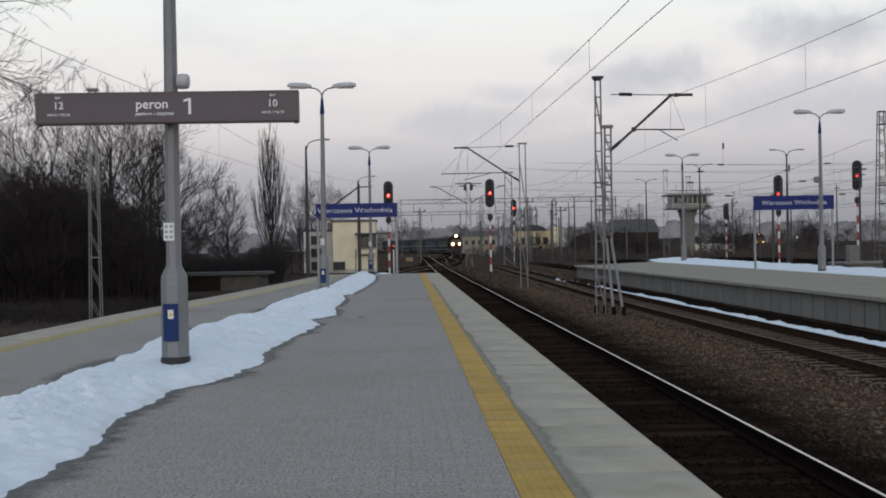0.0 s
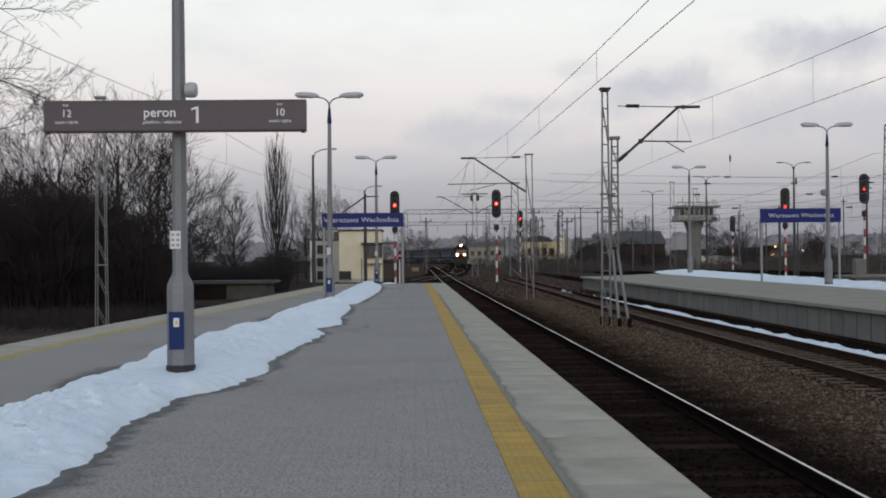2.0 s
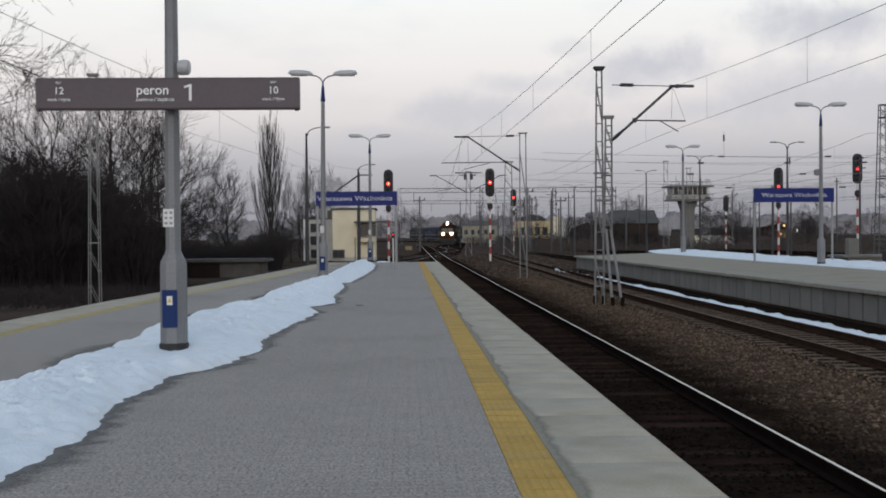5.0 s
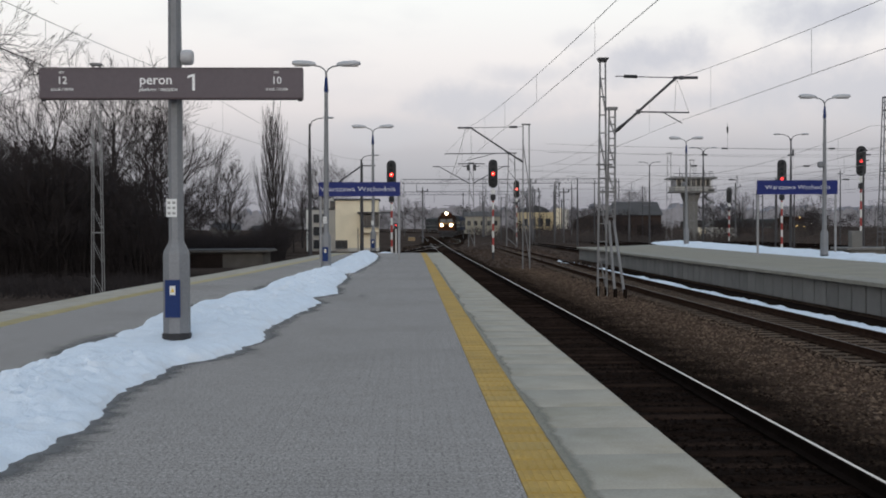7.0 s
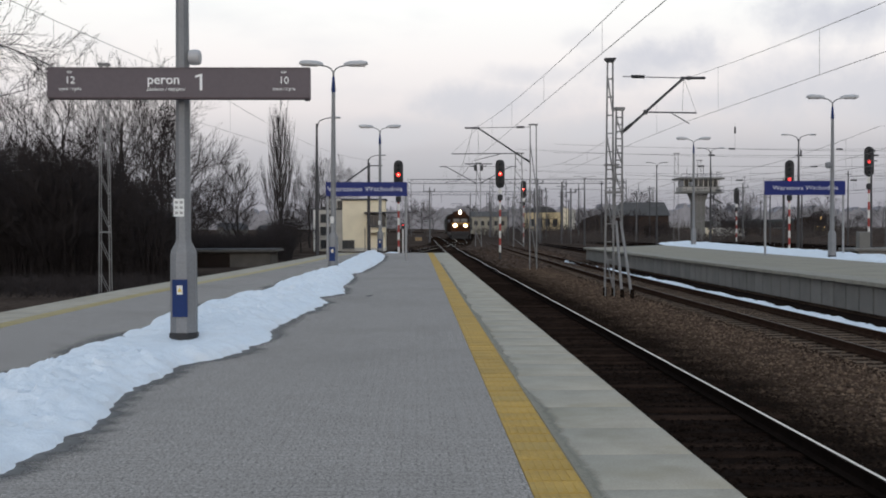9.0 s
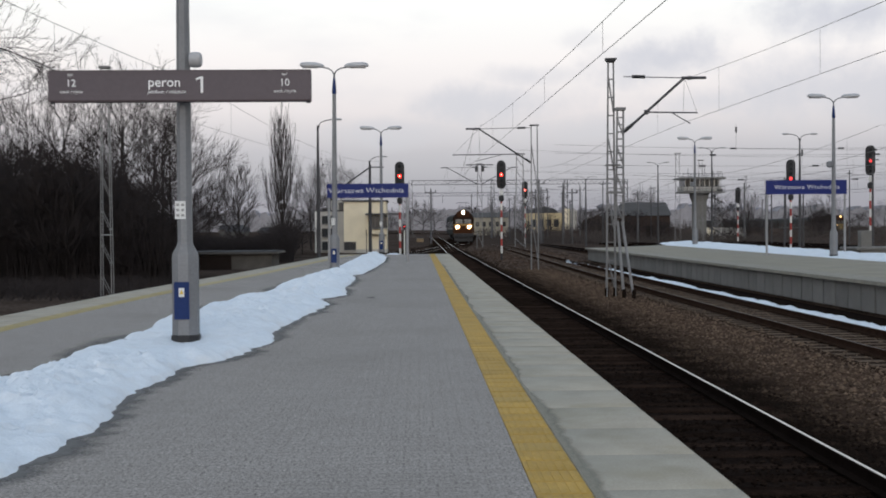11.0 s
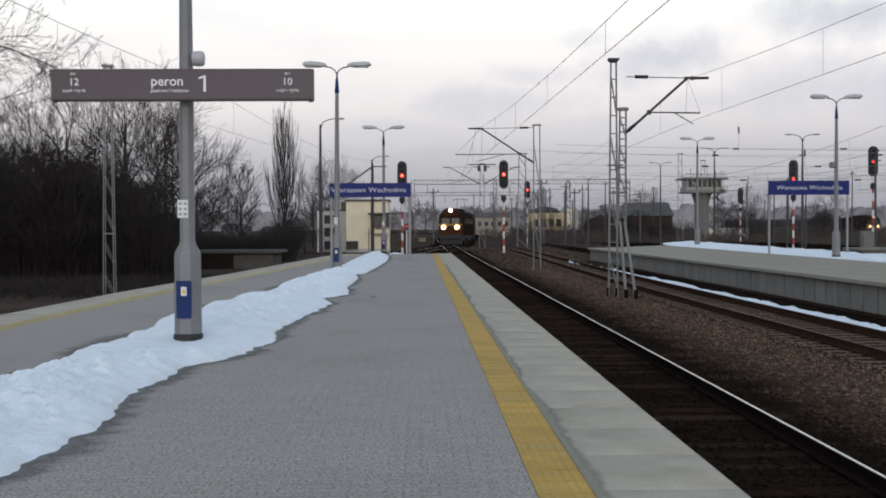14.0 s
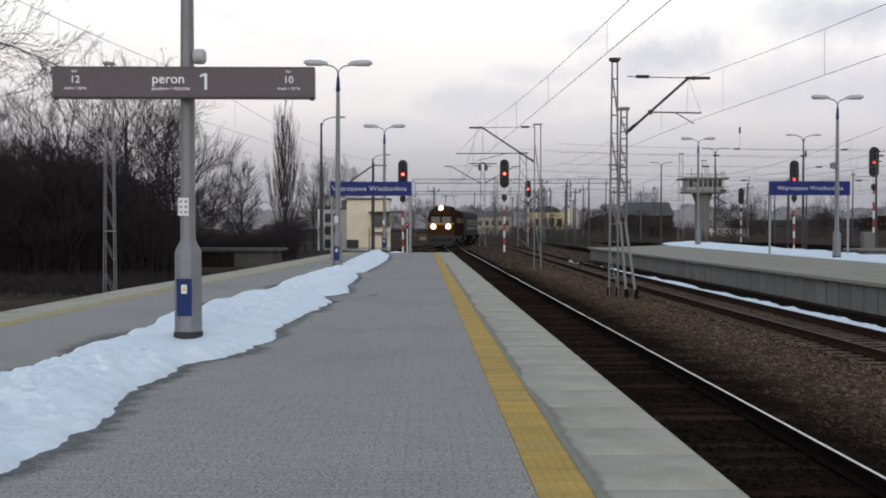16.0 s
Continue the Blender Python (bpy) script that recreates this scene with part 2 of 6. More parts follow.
PAPER = mat("white_sticker", (0.62, 0.63, 0.62), 0.7, var=0.08, scale=9, fine=60, bump=0.03)
YELLOW = mat("yellow_sticker", (0.62, 0.42, 0.05), 0.6, var=0.1, scale=9, fine=60, bump=0.03)
RED_PAINT = mat("red_mast_paint", (0.30, 0.035, 0.03), 0.6, var=0.2, scale=4, fine=40, bump=0.08)
WHITE_PAINT = mat("white_mast_paint", (0.60, 0.60, 0.58), 0.6, var=0.15, scale=4, fine=40, bump=0.08)
SIGN_WHITE = mat("dull_white_lettering", (0.50, 0.51, 0.56), 0.6, var=0.06, scale=3, fine=30, bump=0.03)
LAMP_HOUSING = mat("lamp_housing", (0.42, 0.42, 0.43), 0.5, var=0.12, scale=3, fine=30, bump=0.05)
LAMP_GLASS = mat("lamp_bowl", (0.30, 0.30, 0.30), 0.2, var=0.1, scale=4, fine=30, bump=0.02)
WIRE = mat("overhead_wire", (0.16, 0.16, 0.165), 0.6, 0.5, var=0.2, scale=3, fine=30, bump=0)
RED_LIGHT = glow("red_signal_light", (1.0, 0.022, 0.014), 5)
RED_CORE = glow("red_signal_filament", (1.0, 0.30, 0.22), 7)
RED_DIM = glow("red_signal_light_dim", (0.9, 0.05, 0.05), 2.2)
HEADLIGHT = glow("warm_headlight", (1.0, 0.82, 0.55), 40)
# dim amber emission that imitates the glare around the headlights
HALO_GLOW = glow("amber_halo", (1.0, 0.50, 0.16), 1.5)
GLASS_DARK = mat("dark_window_glass", (0.03, 0.033, 0.036), 0.12, var=0.2, scale=1, fine=10, bump=0)


# ---- mesh tools ----
class Mb:
    """Gathers faces of simple solids into one mesh."""

    def __init__(self):
        self.v, self.f = [], []

    def add(self, verts, faces):
        k = len(self.v)
        self.v += [tuple(p) for p in verts]
        self.f += [tuple(i + k for i in q) for q in faces]
        return self

    def box(self, c, s, m=None, bev=0.0):
        """A box with chamfered upright edges where bev is given."""
        hx, hy, hz = s[0] / 2, s[1] / 2, s[2] / 2
        if bev:
            q = [(-hx + bev, -hy), (hx - bev, -hy), (hx, -hy + bev), (hx, hy - bev), (hx - bev, hy), (-hx + bev, hy), (-hx, hy - bev), (-hx, -hy + bev)]
            q2 = [(x * (1 - bev / hx), y * (1 - bev / hy)) for x, y in q]
            rings = [[(x, y, -hz) for x, y in q], [(x, y, hz - bev) for x, y in q], [(x, y, hz) for x, y in q2]]
            return self.rings([[self.put(p, c, m) for p in r] for r in rings])
        p = [(x, y, z) for x in (-hx, hx) for y in (-hy, hy) for z in (-hz, hz)]
        return self.add([self.put(i, c, m) for i in p], [(0, 1, 3, 2), (4, 6, 7, 5), (0, 4, 5, 1), (2, 3, 7, 6), (0, 2, 6, 4), (1, 5, 7, 3)])

    @staticmethod
    def put(p, c, m):
        p = Vector(p)
        if m is not None:
            p = m @ p
        return p + Vector(c)

    def rings(self, rings, caps=True, closed=True):
        n = len(rings[0])
        verts = [p for r in rings for p in r]
        faces = []
        for i in range(len(rings) - 1):
            for j in range(n if closed else n - 1):
                a, b = i * n + j, i * n + (j + 1) % n
                faces.append((a, b, b + n, a + n))
        if caps and closed:
            faces.append(tuple(reversed(range(n))))
            faces.append(tuple((len(rings) - 1) * n + j for j in range(n)))
        return self.add(verts, faces)

    def rod(self, a, b, r, r2=None, n=8, turn=0.0):
        """A straight tapered bar from a to b."""
        a, b = Vector(a), Vector(b)
        d = (b - a).normalized()
        u = d.cross(Vector((0, 0, 1)) if abs(d.z) < 0.95 else Vector((1, 0, 0))).normalized()
        w = d.cross(u)
        r2 = r if r2 is None else r2
        ring = lambda c, q: [c + (u * math.cos(turn + 2 * math.pi * k / n) + w * math.sin(turn + 2 * math.pi * k / n)) * q for k in range(n)]
        return self.rings([ring(a, r), ring(b, r2)])

    def tube(self, pts, r, n=6):
        for a, b in zip(pts, pts[1:]):
            self.rod(a, b, r, n=n)
        return self

    def cable(self, pts, r, n=5):
        """One unbroken round line along pts."""
        pts = [Vector(p) for p in pts]
        d = (pts[-1] - pts[0]).normalized()
        u = d.cross(Vector((0, 0, 1))).normalized()
        w = u.cross(d)
        return self.rings([[p + (u * math.cos(k * 2 * math.pi / n) + w * math.sin(k * 2 * math.pi / n)) * r for k in range(n)] for p in pts])

    def turned(self, prof, n=16, c=(0, 0, 0), turn=0.0):
        """A body of revolution about z: profile of (radius, height)."""
        return self.rings([[(c[0] + r * math.cos(turn + 2 * math.pi * k / n), c[1] + r * math.sin(turn + 2 * math.pi * k / n), c[2] + z) for k in range(n)] for r, z in prof])

    def mesh(self, name, material, smooth=True):
        me = bpy.data.meshes.new(name)
        me.from_pydata(self.v, [], self.f)
        me.materials.append(material)
        if smooth:
            me.shade_smooth()
            me.set_sharp_from_angle(angle=radians(38))
        me.update()
        return me


def part(name, mb, material, parent=None, label="", smooth=True):
    ob = new(name, mb.mesh(name, material, smooth) if isinstance(mb, Mb) else mb)
    ob.parent = parent
    return tagged(ob, label)


def thing(name, label, category, at=(0, 0, 0), rz=0, group="", kind=""):
    ob = new(name)
    ob.matrix_basis = pose(*at, 0, 0, rz)
    return tagged(ob, label, category, group, kind)


def letters(text, height, material, name="lettering", bold=0.0, shear=0.0):
    """A mesh of raised letters, in the x-z plane, facing -y, centred; height is that of a capital."""
    cu = bpy.data.curves.new(name, "FONT")
    cu.body, cu.size, cu.align_x, cu.align_y = text, height / 0.7, "CENTER", "CENTER"
    cu.extrude, cu.offset, cu.shear, cu.resolution_u = 0.002, bold, shear, 3
    tmp = bpy.data.objects.new("tmp_text", cu)
    scene.collection.objects.link(tmp)
    bpy.context.view_layer.update()
    me = bpy.data.meshes.new_from_object(tmp.evaluated_get(bpy.context.evaluated_depsgraph_get()))
    bpy.data.objects.remove(tmp)
    me.transform(Matrix.Rotation(radians(90), 4, "X"))
    me.materials.clear()
    me.materials.append(material)
    me.name = name
    return me


# ---- ground ----
g = Mb()
xs = [-900, -300, -120, -80, -60, -30, -16, -8, 0, 6, 12, 16, 22, 30, 60, 120, 300, 900]
ys = [-300, -60, -10, 20, 40, 60, 80, 110, 130, 150, 180, 210, 240, 270, 300, 400, 600, 1500, 3500]


def rise(y):
    """The main line climbs gently away from the station."""
    return 0.0040 * min(190.0, max(0.0, y - 110.0))


def ground_at(x, y):
    """The yard's floor goes up with the main line, and stays low to the side."""
    return GROUND_Z + rise(y) * float(np.interp(x, (-120, -80, 14, 24), (0, 1, 1, 0)))


for i in range(len(xs) - 1):
    for j in range(len(ys) - 1):
        q = [(xs[i], ys[j]), (xs[i + 1], ys[j]), (xs[i + 1], ys[j + 1]), (xs[i], ys[j + 1])]
        g.add([(x, y, ground_at(x, y)) for x, y in q], [(0, 1, 2, 3)])
tagged(part("ground", g, GROUND, smooth=False), "bare brown winter ground of the railway yard", "ground", kind="structure")


def strip(pts_l, pts_r, z0, z1, climb=False):
    """A flat-topped bed between two lines of (x, y)."""
    m = Mb()
    n = len(pts_l)
    top = [(*p, z1 + (rise(p[1]) if climb else 0)) for p in (*pts_l, *pts_r)]
    bot = [(*p, z0) for p in pts_l] + [(*p, z0) for p in pts_r]
    f = [(i, i + n, i + n + 1, i + 1) for i in range(n - 1)]
    f += [(i, i + 1, i + 1 + 2 * n, i + 2 * n) for i in range(n - 1)]
    f += [(n + i + 1, n + i, 3 * n + i, 3 * n + i + 1) for i in range(n - 1)]
    f += [(0, 2 * n, 3 * n, n), (n - 1, 2 * n - 1, 4 * n - 1, 3 * n - 1)]
    return m.add(top + bot, f)


# ballast field under the right-hand tracks
tagged(part("ballast", strip([(4.35, -20), (4.35, 90), (4.5, 130), (9, 300)], [(12.2, -20), (12.2, 90), (13.5, 130), (30, 300)], GROUND_Z - 0.2, RAIL_Z - 0.19), BALLAST, smooth=False), "brown stone ballast between the tracks", "ballast", kind="structure")
tagged(part("track_bed", strip([(1.25, -20), (1.25, 66), (-1.5, 72), (-3, 100), (-2, 130), (1, 150), (4.5, 200), (9, 290), (9, 330), (-4, 380), (-36, 524)], [(5.25, -20), (5.25, 66), (5.2, 72), (4.9, 100), (5.0, 130), (6.5, 150), (9.5, 200), (14.5, 290), (14, 330), (4, 380), (-28, 524)], GROUND_Z - 0.2, RAIL_Z - 0.195, True), BED_DARK, smooth=False), "dark oily track bed beside the platform", "track bed", kind="structure")


# ---- platform 1 ----
EDGE_X = 1.77
END_Y = 67.5


def line_at(rows, y):
    """x at y along a line given by rows of (y, x)."""
    return float(np.interp(y, [r[0] for r in rows], [r[1] for r in rows]))


LEFT_EDGE = [(-20, -7.3), (20, -7.2), (28, -6.95), (31.7, -6.7), (38.5, -6.2), (47.6, -5.75), (62, -5.05), (67.5, -4.5)]
CUTS = [-20, 0, 10, 19, 25, 31, 36, 40, 44, 47.6, 52, 56.4, 62, END_Y]
platform = thing("platform_1", "long grey paved island platform with pale concrete edges", "platform", kind="structure")
part("platform_base", strip([(line_at(LEFT_EDGE, y) + 0.12, y) for y in CUTS], [(EDGE_X - 0.14, y) for y in CUTS], GROUND_Z - 0.2, -0.085), OLD_CONCRETE, platform, smooth=False)
part("paving", strip([(line_at(LEFT_EDGE, y) + 1.17, y) for y in CUTS], [(0.625, y) for y in CUTS], -0.09, 0.0), PAVING, platform, "fine grey paving, damp beside the snow", smooth=False)


# ---- tracks ----
def resample(pts, step):
    out, run = [], 0.0
    for a, b in zip(pts, pts[1:]):
        a, b = Vector(a), Vector(b)
        d = (b - a).length
        while run < d:
            out.append(a + (b - a) * (run / d))
            run += step
        run -= d
    return out


def smooth_line(pts, step=3.0):
    """A smooth line through pts of (x, y), by Catmull-Rom pieces."""
    p = [Vector(q) for q in pts]
    p = [p[0] * 2 - p[1], *p, p[-1] * 2 - p[-2]]
    fine = []
    for i in range(1, len(p) - 2):
        for k in range(12):
            t = k / 12
            fine.append(0.5 * ((2 * p[i]) + (p[i + 1] - p[i - 1]) * t + (2 * p[i - 1] - 5 * p[i] + 4 * p[i + 1] - p[i + 2]) * t * t + (3 * p[i] - p[i - 1] - 3 * p[i + 1] + p[i + 2]) * t ** 3))
    fine.append(p[-2])
    return resample(fine, step)


RAIL_PROFILE = [(-0.0725, -0.159), (0.0725, -0.159), (0.0725, -0.145), (0.012, -0.125), (0.012, -0.035), (0.036, -0.03), (0.036, -0.006), (0.028, -0.0005), (-0.028, -0.0005), (-0.036, -0.006), (-0.036, -0.03), (-0.012, -0.035), (-0.012, -0.125), (-0.0725, -0.145)]


def frames_along(line):
    for i, p in enumerate(line):
        d = (line[min(i + 1, len(line) - 1)] - line[max(i - 1, 0)]).normalized()
        yield p, d, Vector((d.y, -d.x))


def track(name, label, line, head, side, sleeper_mat, sleepers=None, step=0.6, climb=False, sunk=0.0):
    """Two rails on sleepers along a line of (x, y)."""
    th = thing(name, label, "railway track", kind="structure")
    for off in (-0.7525, 0.7525):
        body, top = Mb(), Mb()
        rings, cap = [], []
        for p, d, w in frames_along(line):
            c = p + w * off
            rz = RAIL_Z + (rise(p.y) if climb else 0)
            rings.append([(c.x + w.x * u, c.y + w.y * u, rz + v) for u, v in RAIL_PROFILE])
            cap.append([(c.x + w.x * u, c.y + w.y * u, rz + v) for u, v in ((-0.020, -0.004), (0.020, -0.004), (0.017, 0.001), (-0.017, 0.001))])
        rail = part("rail", body.rings(rings), side, th)
        part("rail_head", top.rings(cap), head, rail, smooth=False)
    sl = Mb().box((0, 0, 0), (2.6, 0.25, 0.15), bev=0.02).mesh("sleeper", sleeper_mat)
    rng = random.Random(4)
    dense = resample(line, step)
    near = Mb()
    for i, (p, d, w) in enumerate(frames_along(dense)):
        m = pose(p.x, p.y, RAIL_Z + (rise(p.y) if climb else 0) - 0.159 - 0.075 - sunk + rng.uniform(-0.03, 0.0) * (0.2 if sunk else 1), 0, 0, math.degrees(math.atan2(d.y, d.x)) - 90 + rng.uniform(-0.8, 0.8))
        if sleepers and sleepers[0] <= p.y <= sleepers[1]:
            ob = part("sleeper", sl, sleeper_mat, th)
            ob.matrix_basis = m
        else:
            near.box(m.translation, (2.6, 0.25, 0.15), m.to_3x3())
    tagged(part("far_sleepers", near, sleeper_mat, th, smooth=False), kind="stuff")
    return th


TRACK_1 = [Vector((3.35, y)) for y in range(-20, 236, 5)]
TRACK_2 = smooth_line([(9.05, -20), (9.05, 40), (9.2, 60), (9.7, 93), (10.4, 141), (11.0, 186), (11.5, 240), (11.0, 320)])
TRAIN_LINE = smooth_line([(-8.95, -60), (-8.95, 0), (-8.9, 22), (-8.6, 32), (-7.8, 48), (-6.75, 62), (-5.1, 74), (-3.65, 84), (-1.6, 100), (0.6, 115), (2.13, 127), (3.52, 140), (5.0, 151), (6.0, 160),
                          (6.6, 174), (6.65, 187), (6.42, 199), (6.6, 209), (8.5, 237), (9.5, 249), (10.5, 260), (11.4, 277), (11.2, 296), (9.2, 320), (5.0, 350), (-1.0, 384), (-9, 424), (-19, 470), (-32, 524)], 1.5)
FAR_LINE = [Vector((90.5, y)) for y in range(100, 520, 10)]
track("track_far", "far railway track of the yard with a train on it", FAR_LINE, DULL_RAIL, RUST, SLEEPER, step=0.65)
track("track_main", "railway track with shiny rail heads and dark timber sleepers", TRACK_1, BRIGHT_RAIL, RUST, SLEEPER, (6, 110), climb=True)
track("track_second", "railway track with rusty rails and dusty sleepers", TRACK_2, DULL_RAIL, RUST_BROWN, CON_SLEEPER, (14, 110), sunk=0.018)
track("track_crossover", "railway track curving across the yard throat", TRAIN_LINE, BRIGHT_RAIL, RUST, SLEEPER, (66, 150), climb=True)
for name, pts in (("track_yard", [(27.5, -20), (27.5, 100), (26, 200), (22, 330)]), ("track_yard", [(32, -20), (32, 110), (31, 220), (28, 340)]), ("track_yard", [(45, 0), (45, 130), (42, 330)]), ("track_yard", [(49.5, 0), (49.5, 130), (47, 330)]),
                  ("track_yard", [(17, 100), (17, 180), (20, 330)])):
    track(name, "far railway track of the yard with rusty rails", smooth_line(pts, 5.0), DULL_RAIL, RUST, SLEEPER, step=0.65)

# a darker brown bed between and beside the rails of the second track
L2 = [p for p in TRACK_2 if 8 < p.y < 150]
tagged(part("dark_stone_bed", strip([(p.x - 1.55, p.y) for p in L2], [(p.x + 1.35, p.y) for p in L2], GROUND_Z, RAIL_Z - 0.1845), mat("dark_stone_bed", (0.030, 0.0205, 0.0155), 0.95, var=0.55, scale=6, fine=30, bump=0.6, dist=0.02, spec=0.0), smooth=False), "dark brown stones under the second track", "track bed", kind="structure")
# loose stones of the ballast
rng = random.Random(11)
st = Mb()
for i in range(36000):
    y = 9 + 62 * rng.random() ** 1.7
    x = rng.uniform(4.45, 10.4)
    if (abs(x - 9.15) < 1.35 and rng.random() < 0.75) :
        continue
    s = rng.uniform(0.016, 0.043) * (1.0 + 0.6 * (rng.random() < 0.05))
    zc = RAIL_Z - 0.19 + s * 0.25
    o = [(s, 0, 0), (0, s * rng.uniform(0.6, 1), 0), (-s * rng.uniform(0.7, 1), 0, 0), (0, -s * rng.uniform(0.6, 1), 0), (0, 0, s * rng.uniform(0.5, 0.8)), (0, 0, -s * 0.5)]
    r = Matrix.Rotation(rng.uniform(0, 6.28), 3, "Z") @ Matrix.Rotation(rng.uniform(-0.5, 0.5), 3, "X")
    st.add([r @ Vector(p) + Vector((x, y, zc)) for p in o], [(0, 1, 4), (1, 2, 4), (2, 3, 4), (3, 0, 4), (1, 0, 5), (2, 1, 5), (3, 2, 5), (0, 3, 5)])
tagged(part("ballast_stones", st, STONES, smooth=False), "loose brown and grey ballast stones beside the track", "stones", kind="stuff")

# coarse stones and rubble about the yard throat
rng = random.Random(13)
st = Mb()
for i in range(9000):
    y = 69 + 75 * rng.random() ** 1.5
    x = rng.uniform(-6.5, 14.5)
    if (abs(x - 3.35) < 1.6 and y < 120) or (x < -2.5 and y > 112):
        continue
    s = rng.uniform(0.04, 0.13) * (1.0 + 0.8 * (rng.random() < 0.04))
    zc = (RAIL_Z - 0.185 if x > 4.4 or -1.5 < x < 4.4 else GROUND_Z) + rise(y) + s * 0.05
    o = [(s, 0, 0), (0, s * rng.uniform(0.6, 1), 0), (-s * rng.uniform(0.7, 1), 0, 0), (0, -s * rng.uniform(0.6, 1), 0), (0, 0, s * rng.uniform(0.25, 0.5)), (0, 0, -s * 0.3)]
    r = Matrix.Rotation(rng.uniform(0, 6.28), 3, "Z") @ Matrix.Rotation(rng.uniform(-0.3, 0.3), 3, "X")
    st.add([r @ Vector(p) + Vector((x, y, zc)) for p in o], [(0, 1, 4), (1, 2, 4), (2, 3, 4), (3, 0, 4), (1, 0, 5), (2, 1, 5), (3, 2, 5), (0, 3, 5)])
tagged(part("yard_rubble", st, mat("yard_rubble", (0.050, 0.036, 0.029), 0.95, var=0.8, tint=(0.150, 0.112, 0.090), scale=2, fine=12, bump=0.3, island=True, spec=0.0), smooth=False), "coarse brown stones and rubble of the yard throat", "stones", kind="stuff")

# dark oily stones that half bury the timber sleepers of the main track
rng = random.Random(12)
st = Mb()
for i in range(17000):
    y = 7 + 50 * rng.random() ** 1.8
    x = rng.uniform(1.9, 5.1)
    if min(abs(x - 3.35 - 0.7525), abs(x - 3.35 + 0.7525)) < 0.10:
        continue
    s = rng.uniform(0.014, 0.036)
    zc = RAIL_Z - 0.190 + s * 0.2
    o = [(s, 0, 0), (0, s * rng.uniform(0.6, 1), 0), (-s * rng.uniform(0.7, 1), 0, 0), (0, -s * rng.uniform(0.6, 1), 0), (0, 0, s * rng.uniform(0.5, 0.8)), (0, 0, -s * 0.5)]
    r = Matrix.Rotation(rng.uniform(0, 6.28), 3, "Z") @ Matrix.Rotation(rng.uniform(-0.5, 0.5), 3, "X")
    st.add([r @ Vector(p) + Vector((x, y, zc)) for p in o], [(0, 1, 4), (1, 2, 4), (2, 3, 4), (3, 0, 4), (1, 0, 5), (2, 1, 5), (3, 2, 5), (0, 3, 5)])
tagged(part("oily_stones", st, mat("oily_stones", (0.0120, 0.0088, 0.0072), 0.9, var=0.6, tint=(0.024, 0.0165, 0.0130), scale=5, fine=30, bump=0.3, island=True, spec=0.0), smooth=False), "dark oily stones between the timber sleepers", "stones", kind="stuff")
# strip in the dark bed colour, painting the shadow at the wall's foot
tagged(part("wall_shade_strip", strip([(10.42, 14), (10.42, 84)], [(12.0, 14), (12.0, 84)], GROUND_Z - 0.2, RAIL_Z - 0.178), BED_DARK, smooth=False), "dark strip for the shadow below the platform wall", "ground", kind="structure")

# ---- snow ----
SNOW_L = [(-8, -4.2), (3.5, -4.25), (11.4, -4.1), (12.5, -3.85), (14.0, -4.0), (15.0, -3.95), (16.7, -3.95), (18.5, -3.95), (20.6, -3.9), (22.6, -3.85), (24.5, -3.6), (27.2, -3.35), (31.3, -3.6), (36, -3.2), (46, -3.0), (61, -2.95), (68.5, -2.7)]
SNOW_R = [(-8, -2.6), (3.5, -2.65), (7.2, -2.46), (8.1, -2.37), (9.1, -2.38), (9.7, -2.47), (10.5, -2.55), (11.5, -2.47), (12.5, -2.47), (12.8, -2.38), (13.2, -2.14), (14.4, -1.99), (15.3, -1.86),
          (16.4, -2.02), (17.2, -2.05), (18.6, -1.95), (20.2, -1.88), (22.8, -1.70), (24.4, -2.12), (25.4, -1.71), (26.1, -1.60), (28.6, -1.80), (33.7, -1.80), (37.0, -2.07), (37.9, -1.80), (44.6, -1.61), (52.4, -1.50), (59.7, -1.61), (63, -2.0), (68.5, -2.2)]


HOLLOWS = [(-3.01, 15.36), (-2.98, 42.3), (-2.11, 68.6), (19.35, 54.8)]


def snow_rim(line, y, seed):
    """The uneven right-hand rim of a bank."""
    return line_at(line, y) + 0.07 * noise.noise((y * 1.9, seed + 7, 0)) + 0.06 * noise.noise((y * 4.4, seed, 9)) + 0.025 * noise.noise((y * 11.0, seed, 4))


def snow_bank(name, label, left, right, y0, y1, z, height, step, across=36, seed=0):
    m = Mb()
    rows = []
    y = y0
    while y <= y1:
        l = line_at(left, y) + 0.13 * noise.noise((y * 1.7, seed, 0)) + 0.05 * noise.noise((y * 4.0, seed, 3))
        r = snow_rim(right, y, seed)
        fade = min(1.0, (y - y0) / 0.4, (y1 - y) / 0.8 + 0.02)
        row = []
        for k in range(across + 1):
            u = k / across
            x = l + (r - l) * u
            e = max(0.0, 1 - (2 * u - 1) ** 2)
            h = height * (e ** 0.45) * (0.74 + 0.55 * noise.noise((x * 0.9, y * 0.7, seed)) + 0.40 * noise.noise((x * 2.6, y * 2.2, seed + 5)) + 0.27 * noise.noise((x * 7, y * 6, seed)) + 0.18 * noise.noise((x * 17, y * 15, seed)) + 0.12 * noise.noise((x * 31, y * 27, seed)))
            for px, py in HOLLOWS:
                h *= 1 - 0.86 * math.exp(-((x - px) ** 2 + ((y - py + 0.55) * 0.42) ** 2) / 0.46)
            row.append((x, y, z - 0.02 + max(0.0, h * fade + 0.012)))
        rows.append(row)
        y += step
    m.rings(rows, caps=False, closed=False)
    m.f = [tuple(reversed(q)) for q in m.f]
    return tagged(part(name, m, SNOW), label, "snow", kind="stuff")


